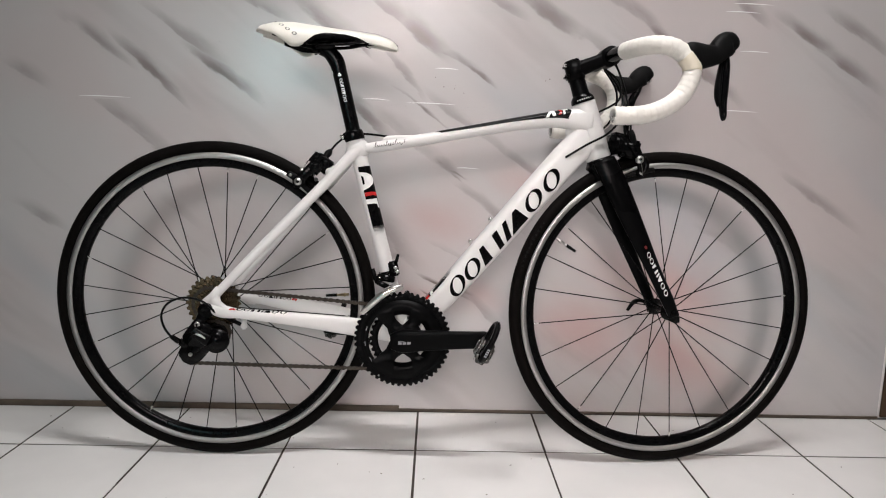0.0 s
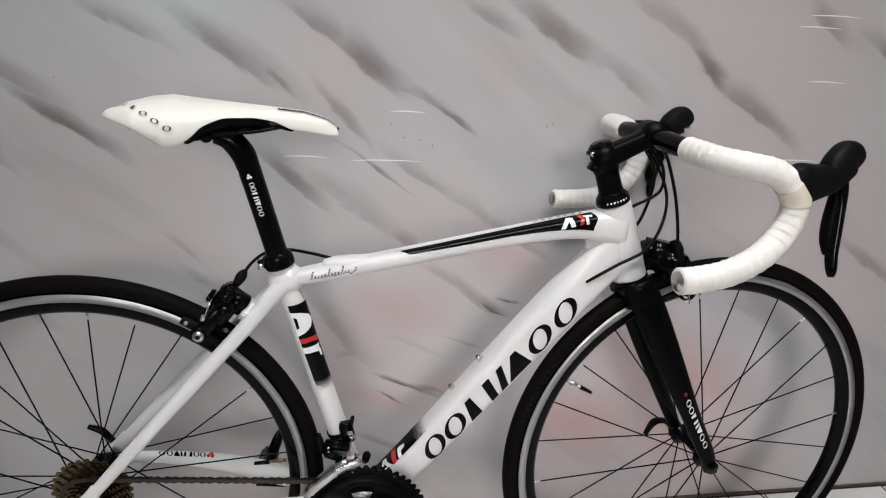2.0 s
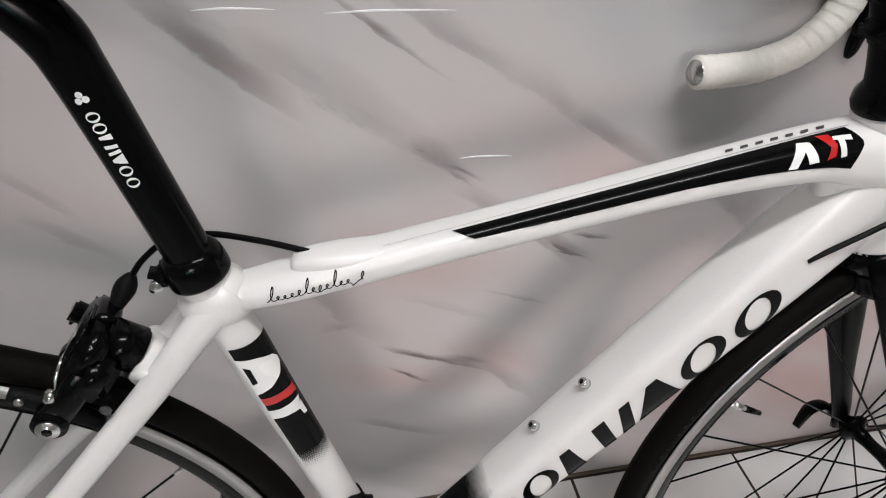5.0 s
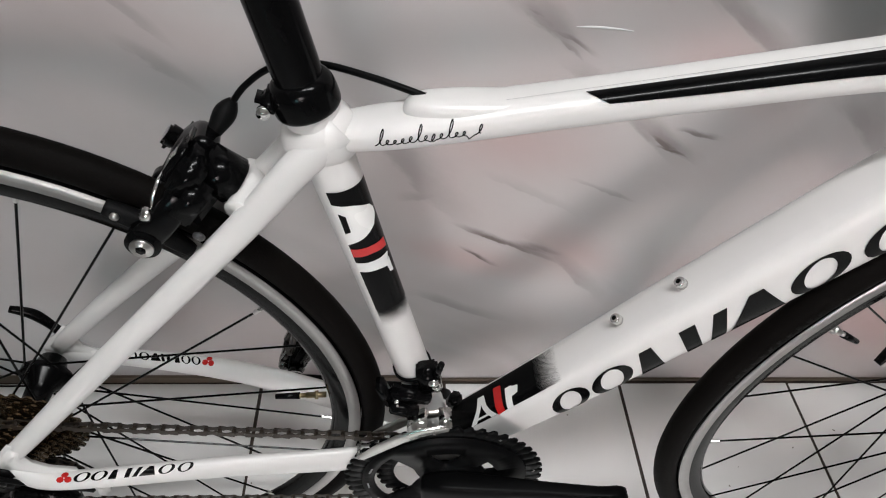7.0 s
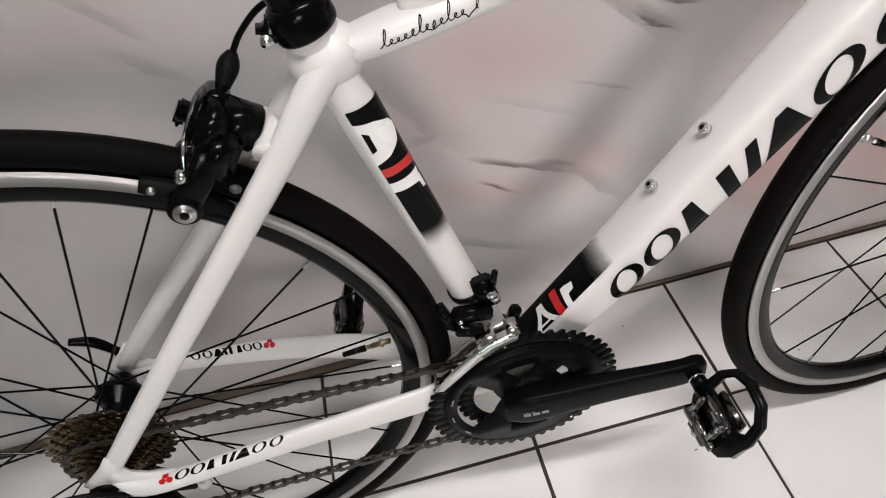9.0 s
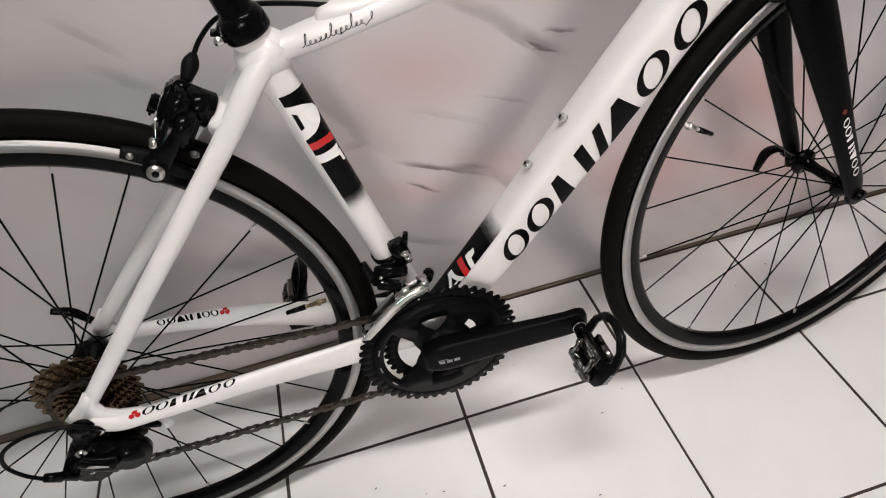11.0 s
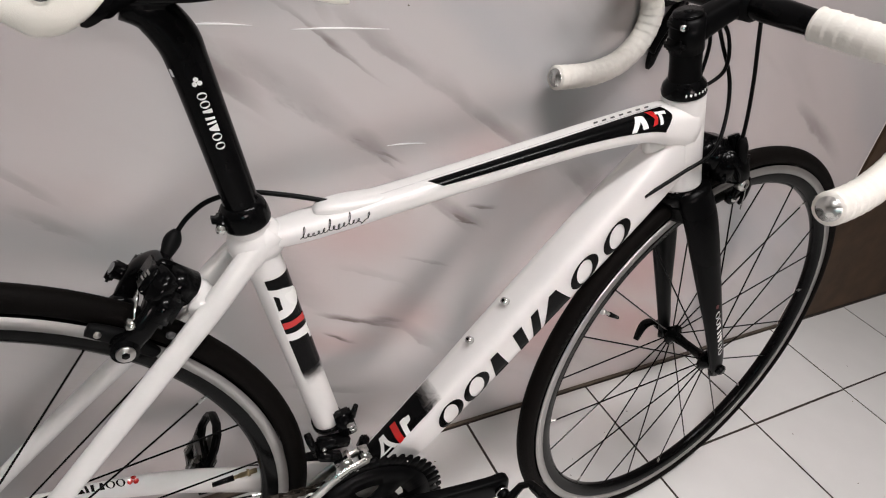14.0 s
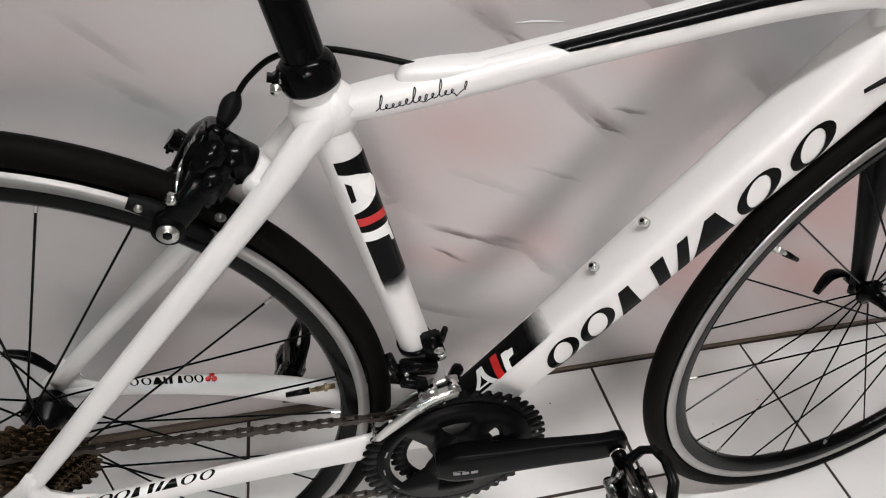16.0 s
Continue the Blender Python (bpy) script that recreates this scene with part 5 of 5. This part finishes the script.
    for k in (1, -1):
        # shoes lie along the rim, across the arms' feet
        shoe = part("brake_pad", move(Tube([(k * 0.0165, -0.0625, 0.064, 0.0042, 0.0060), (k * 0.0170, -0.0600, 0.050, 0.0055, 0.0072), (k * 0.0170, -0.0585, 0.033, 0.0058, 0.0072), (k * 0.0170, -0.0605, 0.012, 0.0052, 0.0066), (k * 0.0165, -0.0625, 0.000, 0.0040, 0.0050)], (1, 0, 0), 3.0).mesh(20, 14), m), RUBBER, body, "black brake pad holder")
        part("pad_screw", move(drum((k * 0.021, -0.0605, 0.056), (k * 0.0238, -0.0605, 0.056), 0.0032, seg=12, bevel=0.0006), m), SILVER, shoe)
        part("pad_lug", move(drum((k * 0.022, -0.059, 0.033), (k * 0.0375, -0.059, 0.033), 0.0118, seg=28, bevel=0.0015), m), GLOSS_BLACK, body)
        part("pad_bolt", move(drum((k * 0.0365, -0.059, 0.033), (k * 0.0405, -0.059, 0.033), 0.0078, seg=28, bevel=0.001), m), SILVER, body, "round silver pad bolt")
        part("bolt_socket", move(drum((k * 0.0400, -0.059, 0.033), (k * 0.0410, -0.059, 0.033), 0.0036, seg=6), m), GLOSS_BLACK, body)
    return body


rear_brake()
brake(FRONT, 108.0, 103.7, STEER, (0.446, -0.036, 0.698), (0.440, -0.029, 0.731), 12)

# ---- chainset ----


def gear(cx, cz, n, pitch_r, depth, hole, y0, y1, bevel=0.0006, windows=()):
    """A toothed plate."""
    out = []
    for i in range(n):
        a = 2 * PI * i / n
        w = 2 * PI / n
        for f, r in ((-0.42, pitch_r - depth * 0.5), (-0.16, pitch_r + depth * 0.5), (0.16, pitch_r + depth * 0.5), (0.42, pitch_r - depth * 0.5)):
            out.append((cx + r * math.cos(a + f * w), cz + r * math.sin(a + f * w)))
    holes = [circle(cx, cz, hole, 40)] if hole else []
    return plate(out, y0, y1, bevel, holes + list(windows))


def window(a0, a1, r0, r1, dip=0.0):
    """A cut-out of the spider between two angles; its inner edge bows towards the axle by dip."""
    pts = [(r1, a0 + (a1 - a0) * i / 12) for i in range(13)] + [(r0 - dip * math.sin(PI * i / 10), a1 - (a1 - a0) * (0.06 + 0.88 * i / 10)) for i in range(11)]
    return [(BB.x + r * math.cos(radians(t)), BB.z + r * math.sin(radians(t))) for r, t in pts]


big = part("chainring", gear(BB.x, BB.z, 50, 0.1010, 0.0050, 0.0790, -0.0474, -0.0446), ANODISED, bike, "large black toothed chainring")
part("inner_chainring", gear(BB.x, BB.z, 34, 0.0690, 0.0046, 0.0530, -0.0405, -0.0375), ANODISED, bike, "small black toothed inner chainring")
CR = Vector((math.cos(radians(3.6)), 0, math.sin(radians(3.6))))
part("crank_spider", plate(circle(BB.x, BB.z, 0.0860, 72), -0.0500, -0.0448, 0.0014, [window(139, 216, 0.0400, 0.0728, 0.0150), window(73, 109, 0.0440, 0.0560, 0.0115), window(251, 294, 0.0420, 0.0510, 0.0110), window(20, 42, 0.0450, 0.0560), window(319, 338, 0.0430, 0.0510)]), ANODISED, bike, "black crank spider with cut-out windows")
axle_y = -0.076
crank = Tube([(*(BB - CR * 0.024 + Vector((0, -0.058, 0))), 0.008, 0.016), (*(BB + Vector((0, -0.060, 0))), 0.012, 0.0232), (*(BB + CR * 0.045 + Vector((0, -0.064, 0))), 0.011, 0.0210), (*(BB + CR * 0.10 + Vector((0, -0.070, 0))), 0.0085, 0.0190), (*(BB + CR * 0.155 + Vector((0, axle_y, 0))), 0.0075, 0.0178), (*(BB + CR * 0.176 + Vector((0, axle_y, 0))), 0.0075, 0.0168), (*(BB + CR * 0.185 + Vector((0, axle_y, 0))), 0.0065, 0.0125)], square=5.0)
ca = part("crank_arm", crank.mesh(44, 28), ANODISED, bike, "satin black crank arm with small grey marks")
print_groups(crank, [[rect(0.0175 + 0.0095 * k, 0.0250 + 0.0095 * k, -0.0040, 0.0010)] for k in range(3)] + [[rect(0.0170, 0.0300, 0.0020, 0.0030)]], WORN_MARK, ca, "mark", nu=1, nh=2)
for k in range(4):
    a = radians(45 + 90 * k)
    p = BB + Vector((0.0585 * math.cos(a), 0, 0.0585 * math.sin(a)))
    part("chainring_bolt", drum(p + Vector((0, -0.0405, 0)), p + Vector((0, -0.0365, 0)), 0.0045, seg=12), SILVER, big)
for deg in (163, 187, 213):
    a = radians(deg)
    p = BB + Vector((0.0795 * math.cos(a), -0.0507, 0.0795 * math.sin(a)))
    part("grey_print", move(blob((0, 0, 0), (0.010, 0.0006, 0.0016), bevel=0.1), Matrix.Translation(p) @ Matrix.Rotation(-a + PI / 2, 4, "Y")), WORN_MARK, big)
for deg in (9, 58, 99, 145, 238, 305):
    p = BB + Vector((0.0938 * math.cos(radians(deg)), 0, 0.0938 * math.sin(radians(deg))))
    part("shift_pin", drum(p + Vector((0, -0.0480, 0)), p + Vector((0, -0.0462, 0)), 0.0017, seg=10), WEAR_STEEL, big)
lcrank = Tube([(*(BB + Vector((0, 0.050, 0))), 0.012, 0.019), (*(BB - CR * 0.06 + Vector((0, 0.058, 0))), 0.0095, 0.0165), (*(BB - CR * 0.155 + Vector((0, 0.074, 0))), 0.0075, 0.0135), (*(BB - CR * 0.186 + Vector((0, 0.074, 0))), 0.006, 0.008)], square=3.0)
part("crank_arm", lcrank.mesh(30, 24), ANODISED, bike, "satin black crank arm")
part("crank_axle", drum(BB + Vector((0, -0.058, 0)), BB + Vector((0, 0.054, 0)), 0.013, seg=24), GLOSS_BLACK, bike)


def pedal(centre, s):
    """A clip pedal hanging by its tail: across is away from the bicycle, the loop points up and forward."""
    hang = radians(25)
    along = Vector((math.sin(hang), 0, math.cos(hang)))
    across = Vector((0, s, 0))
    nrm = along.cross(across)
    m = Matrix((across, along, nrm)).transposed().to_4x4()
    m.translation = centre

    def flat(outline, z0, z1, bevel, holes=()):
        bm = plate(outline, z0, z1, bevel, holes)
        # outline lies in x, z; bring it to x (across), y (along), z (normal)
        return move(bm, m @ Matrix(((1, 0, 0, 0), (0, 0, 1, 0), (0, 1, 0, 0), (0, 0, 0, 1))))

    outline = [(0.013, -0.012), (0.022, -0.026), (0.036, -0.032), (0.062, -0.032), (0.076, -0.026), (0.084, -0.012), (0.088, 0.014), (0.084, 0.038), (0.070, 0.053), (0.046, 0.057), (0.028, 0.051), (0.017, 0.034), (0.013, 0.010)]
    hole = [(0.023, 0.010), (0.070, 0.008), (0.078, 0.016), (0.076, 0.033), (0.065, 0.045), (0.046, 0.048), (0.032, 0.043), (0.024, 0.030)]
    ped = part("pedal", flat(outline, -0.006, 0.005, 0.0025, [hole]), PEDAL_RESIN, bike, "black clip pedal with a steel spring")
    part("pedal_axle", move(join(drum((-0.004, 0, 0), (0.014, 0, 0), 0.0078, 0.0088, seg=20), drum((0.012, 0, 0), (0.070, 0, 0), 0.0095, 0.0085, seg=20, bevel=0.002)), m), GLOSS_BLACK, ped, "black pedal axle")
    part("axle_collar", move(drum((0.000, 0, 0), (0.0045, 0, 0), 0.0088, seg=18, bevel=0.001), m), CHROME, ped)
    for f in (1, -1):
        def at(x, y, z, size, turn=(0, 0, 0), bevel=0.2):
            return blob((x, y, f * z), size, (turn[0] * f, turn[1] * f, turn[2]), bevel)
        part("clip_spring", move(join(at(0.046, -0.022, 0.008, (0.036, 0.012, 0.009)), at(0.046, -0.031, 0.004, (0.028, 0.008, 0.010)), drum((0.022, -0.020, f * 0.010), (0.070, -0.020, f * 0.010), 0.0050, seg=16),
             at(0.046, 0.004, 0.009, (0.040, 0.018, 0.006), (8, 0, 0)), at(0.030, -0.008, 0.011, (0.007, 0.030, 0.007)), at(0.062, -0.008, 0.011, (0.007, 0.030, 0.007))), m), POLISHED_DARK, ped, "worn dark steel clip with a spring")
        part("steel_plate", move(join(at(0.046, 0.006, 0.0125, (0.026, 0.010, 0.0025), (10, 0, 0)), at(0.030, -0.006, 0.0155, (0.0045, 0.020, 0.002)), at(0.062, -0.006, 0.0155, (0.0045, 0.020, 0.002)), at(0.046, -0.016, 0.0150, (0.018, 0.005, 0.002))), m), WEAR_STEEL, ped, "polished steel wear plate")
        part("adjuster_screw", move(drum((0.046, -0.030, f * 0.008), (0.046, -0.030, f * 0.0115), 0.0042, seg=14, bevel=0.0008), m), CHROME, ped)
        # coils of the spring
        coil = [Vector((0.024 + 0.0022 * q / 8 if q < 64 else 0.050 + 0.0022 * (q - 64) / 8, -0.020 + 0.0058 * math.cos(q * PI / 4), f * 0.010 + 0.0058 * math.sin(q * PI / 4))) for q in range(64)]
        part("spring_coil", move(wire(coil, 0.0011, 120, 6, (0.3, 1, 0.2)), m), WEAR_STEEL, ped)
    for k in range(7):
        part("mark", move(blob((0.0862 - 0.0004 * abs(k - 3), -0.010 + 0.0050 * k, 0.0), (0.0012, 0.0032, 0.0055), (0, 0, 0), 0.1), m), GREY_DECAL, ped)
    return ped


PR = BB + CR * 0.172
pedal(PR + Vector((0, -0.086, 0)), -1)
PLc = BB - CR * 0.172
pedal(PLc + Vector((0, 0.084, 0)), 1)

# ---- cassette, chain, gears ----
cassette = None
for i, n in enumerate((28, 25, 23, 21, 19, 17, 15, 14, 13, 12, 11)):
    y = -0.0225 - 0.00335 * i
    cog = gear(REAR.x, REAR.z, n, n * 0.0127 / (2 * PI), 0.0050, max(0.017, n * 0.0127 / (2 * PI) - 0.013), y - 0.0009, y + 0.0009, 0.0)
    if cassette is None:
        cassette = part("cassette", cog, RUSTY, bike, "worn brown steel sprocket cassette", smooth=False)
        part("cassette_body", drum((REAR.x, -0.060, REAR.z), (REAR.x, -0.020, REAR.z), 0.0185, seg=32), RUSTY, cassette)
    else:
        part("sprocket", cog, RUSTY, cassette, smooth=False)
part("lock_ring", drum((REAR.x, -0.0605, REAR.z), (REAR.x, -0.0575, REAR.z), 0.0165, seg=28, bevel=0.001), ANODISED, cassette)

GUIDE, TENSION = Vector((-0.4200, 0, 0.2860)), Vector((-0.4800, 0, 0.2390))
# chain path in x, z: upper run, round the small ring, lower run, tension wheel, guide wheel, sprocket
route = []


def arc(c, r, a0, a1, n=14):
    for i in range(n + 1):
        a = radians(a0 + (a1 - a0) * i / n)
        route.append(Vector((c.x + r * math.cos(a), 0, c.z + r * math.sin(a))))


arc(BB, 0.0690, 96, -88, 30)
arc(TENSION, 0.0215, -92, -262, 18)
arc(GUIDE, 0.0205, -85, 60, 16)
arc(REAR, 0.0362, -75, -264, 30)
route.append(route[0].copy())
lens = [0.0]
for a, b in zip(route, route[1:]):
    lens.append(lens[-1] + (b - a).length)
count = int(lens[-1] / 0.0127)
step = lens[-1] / count


def on_route(d):
    d %= lens[-1]
    i = int(np.searchsorted(lens, d, side="right")) - 1
    i = min(i, len(route) - 2)
    f = (d - lens[i]) / max(1e-9, lens[i + 1] - lens[i])
    return route[i].lerp(route[i + 1], f)


def link_mesh(outer):
    y = 0.0031 if outer else 0.0021
    bm = bmesh.new()
    for s in (-1, 1):
        b = plate([(-0.0088, 0.0), (-0.0075, 0.0038), (-0.004, 0.0036), (0, 0.0024), (0.004, 0.0036), (0.0075, 0.0038), (0.0088, 0.0), (0.0075, -0.0038), (0.004, -0.0036), (0, -0.0024), (-0.004, -0.0036), (-0.0075, -0.0038)], s * y - 0.0004, s * y + 0.0004, 0)
        bm = join(bm, b)
    for x in (-0.00635, 0.00635):
        bm = join(bm, drum((x, -y - 0.0004, 0), (x, y + 0.0004, 0), 0.0022 if not outer else 0.0017, seg=8))
    me = bpy.data.meshes.new("link")
    bm.to_mesh(me)
    bm.free()
    me.materials.append(CHAIN_STEEL)
    return me


chain = new("chain")
chain.parent = bike
chain["label"] = "oily brown steel chain on the small ring"
kinds = link_mesh(True), link_mesh(False)
for i in range(count):
    p, q = on_route(i * step - 0.004), on_route(i * step + 0.004)
    c = on_route(i * step)
    d = q - p
    fx = min(1.0, max(0.0, (c.x - REAR.x) / (BB.x - REAR.x)))
    y = -0.0393 if c.x < REAR.x + 0.02 else -0.0393 + 0.0005 * fx
    share("link", kinds[i % 2], Matrix.Translation((c.x, y, c.z)) @ Matrix.Rotation(-math.atan2(d.z, d.x), 4, "Y"), chain)

rd = part("rear_derailleur", join(
    plate([(-0.456, 0.325), (-0.468, 0.313), (-0.488, 0.285), (-0.489, 0.269), (-0.472, 0.262), (-0.440, 0.262), (-0.418, 0.298), (-0.436, 0.311)], -0.074, -0.058, 0.004),
    drum((-0.419, -0.077, 0.2745), (-0.419, -0.052, 0.2745), 0.0262, seg=36, bevel=0.007),
    drum((-0.4537, -0.078, 0.3114), (-0.4537, -0.060, 0.3114), 0.0108, seg=24, bevel=0.002),
    Tube([(-0.462, -0.078, 0.300, 0.007, 0.009), (-0.446, -0.079, 0.286, 0.008, 0.012), (-0.430, -0.078, 0.277, 0.007, 0.013)]).mesh(18, 18)), GLOSS_BLACK, bike, "glossy black rear derailleur")
part("hanger_bolt", drum((-0.4537, -0.0805, 0.3114), (-0.4537, -0.0775, 0.3114), 0.0062, seg=18, bevel=0.001), SILVER, rd, "steel mounting bolt")
part("bolt_socket", drum((-0.4537, -0.0812, 0.3114), (-0.4537, -0.0800, 0.3114), 0.0028, seg=6), GLOSS_BLACK, rd)
part("derailleur_hanger", join(drum((-0.4380, -0.078, 0.3390), (-0.4380, -0.060, 0.3390), 0.0165, seg=32, bevel=0.005), Tube([(-0.440, -0.069, 0.336, 0.006, 0.012), (-0.449, -0.070, 0.322, 0.006, 0.010), (-0.4537, -0.070, 0.3114, 0.006, 0.009)]).mesh(14, 16)), CARBON, rd)
part("silver_print", Tube([(-0.4600, -0.0845, 0.2925, 0.0006, 0.0010), (-0.4480, -0.0868, 0.2915, 0.0006, 0.0024), (-0.4350, -0.0862, 0.2840, 0.0006, 0.0014)]).mesh(14, 10), SILVER, rd)
part("barrel_adjuster", join(drum((-0.5092, -0.076, 0.2850), (-0.4940, -0.072, 0.2720), 0.0050, 0.0062, seg=14, bevel=0.001), blob((-0.486, -0.068, 0.268), (0.022, 0.014, 0.016), (0, 35, 0))), GLOSS_BLACK, rd)
cage = [(-0.408, 0.2940), (-0.416, 0.3010), (-0.428, 0.3000), (-0.447, 0.2800), (-0.490, 0.2620), (-0.503, 0.2500), (-0.505, 0.2360), (-0.496, 0.2220), (-0.480, 0.2150), (-0.464, 0.2210), (-0.440, 0.2480), (-0.412, 0.2720), (-0.405, 0.2830)]
for y in (-0.0490, -0.0315):
    part("cage_plate", plate(cage, y - 0.0014, y + 0.0014, 0.0006), GLOSS_BLACK, rd, "black derailleur cage plate")
for c in (GUIDE, TENSION):
    part("pulley", gear(c.x, c.z, 11, 0.0212, 0.0040, 0.0, -0.0410, -0.0372, 0.0), RUBBER, rd, "small black toothed pulley", smooth=False)
    part("pulley_bolt", drum((c.x, -0.0525, c.z), (c.x, -0.0300, c.z), 0.0042, seg=14, bevel=0.0008), SILVER, rd)
part("inline_adjuster", drum((-0.396, -0.070, 0.325), (-0.366, -0.068, 0.3105), 0.0042, seg=12, bevel=0.001), GLOSS_BLACK, bike)

# front derailleur
fd = part("front_derailleur", join(
    lathe([(0.0168, -0.0036), (0.0186, -0.0034), (0.0186, 0.0034), (0.0168, 0.0036)], 36),
    ), GLOSS_BLACK, bike, "black and silver front derailleur")
fd.matrix_basis = Matrix.Translation((-0.0665, 0, 0.4170)) @ Vector((-0.264, 0, 1)).to_track_quat("Y", "Z").to_matrix().to_4x4()
part("derailleur_body", join(blob((-0.052, -0.020, 0.428), (0.020, 0.018, 0.032), (0, -12, 0), 0.14), blob((-0.068, -0.026, 0.408), (0.038, 0.014, 0.014), (0, 8, 0), 0.14), blob((-0.092, -0.026, 0.412), (0.008, 0.014, 0.032), (0, -18, 0), 0.14),
     drum((-0.0465, -0.028, 0.444), (-0.0425, -0.028, 0.460), 0.0040, 0.0028, seg=12), blob((-0.074, -0.034, 0.395), (0.028, 0.012, 0.010), (0, 25, 0), 0.14)), GLOSS_BLACK, bike, "black front derailleur body")
for p in ((-0.0485, -0.032, 0.4300), (-0.0455, -0.031, 0.4225)):
    part("fixing_bolt", drum(p, Vector(p) + Vector((0.001, 0.010, 0)), 0.0050, seg=14, bevel=0.001), CHROME, bike, "steel fixing bolt")
for p in ((-0.081, -0.037, 0.410), (-0.081, -0.037, 0.402)):
    part("limit_screw", drum(p, Vector(p) + Vector((0, 0.006, 0)), 0.0022, seg=10), CHROME, bike)
outer = [(-0.121, 0.3360), (-0.100, 0.3620), (-0.082, 0.3790), (-0.062, 0.3910), (-0.040, 0.3975), (-0.031, 0.3960), (-0.033, 0.3870), (-0.052, 0.3805), (-0.074, 0.3665), (-0.092, 0.3505), (-0.112, 0.3330)]
cagef = part("derailleur_cage", plate(outer, -0.0535, -0.0520, 0.0004), SILVER, bike, "silver derailleur cage")
part("inner_plate", plate([(x + 0.002, z - 0.003) for x, z in outer], -0.0345, -0.0330, 0.0004), SILVER, cagef)
for c, z, t in (((-0.036, -0.0435, 0.3955), (0.012, 0.021, 0.0025), 0), ((-0.062, -0.0435, 0.392), (0.020, 0.021, 0.0025), -25), ((-0.117, -0.0435, 0.336), (0.004, 0.021, 0.004), 0)):
    part("cage_bridge", blob(c, z, (0, t, 0)), CHROME, cagef)
part("down_tube_guide", join(blob((-0.024, -0.008, 0.368), (0.012, 0.012, 0.020), (0, 18, 0)),), GLOSS_BLACK, bike)

# ---- floor tiles ----
tile_meshes = {}
GAP = 0.0031


def tile(cx, cy, w, d):
    key = (round(w, 4), round(d, 4))
    if key not in tile_meshes:
        bm = bmesh.new()
        bmesh.ops.create_cube(bm, size=1.0)
        for v in bm.verts:
            v.co = Vector((v.co.x * w, v.co.y * d, v.co.z * 0.012 - 0.006))
        bmesh.ops.bevel(bm, geom=[e for e in bm.edges if e.verts[0].co.z > -0.001 and e.verts[1].co.z > -0.001], offset=0.0012, segments=2, affect="EDGES")
        me = bpy.data.meshes.new("tile")
        bm.to_mesh(me)
        bm.free()
        me.materials.append(GLAZE)
        tile_meshes[key] = me
    tilt = [random.uniform(-0.06, 0.06) for _ in range(2)]
    share("tile", tile_meshes[key], pose(cx, cy, random.uniform(-0.0004, 0.0003), *tilt, 0), floor)


rows = [(ROW_Y, WALL_Y - 0.006)] + [(ROW_Y - TILE * (k + 1), ROW_Y - TILE * k) for k in range(14)]
for y0, y1 in rows:
    for i in range(-8, 9):
        x0, x1, low = i * TILE, min((i + 1) * TILE, X1), max(y0, YB)
        tile((x0 + x1) / 2, (low + y1) / 2, x1 - x0 - GAP, y1 - low - GAP)

# small dark crumbs lying on the tiles
random.seed(8)
bm = bmesh.new()
for k in range(74):
    s = random.uniform(0.0007, 0.0017)
    x, y = random.uniform(-1.0, 1.4), random.uniform(0.9, 1.75)
    bm = join(bm, blob((x, y, s * 0.3 + 0.0002), (s * random.uniform(1, 2.8), s, s * 0.6), (0, 0, random.uniform(0, 180)), 0.2))
tagged(part("crumbs", bm, STRIP), "tiny dark crumbs scattered on the white tiles", "crumbs", kind="stuff")
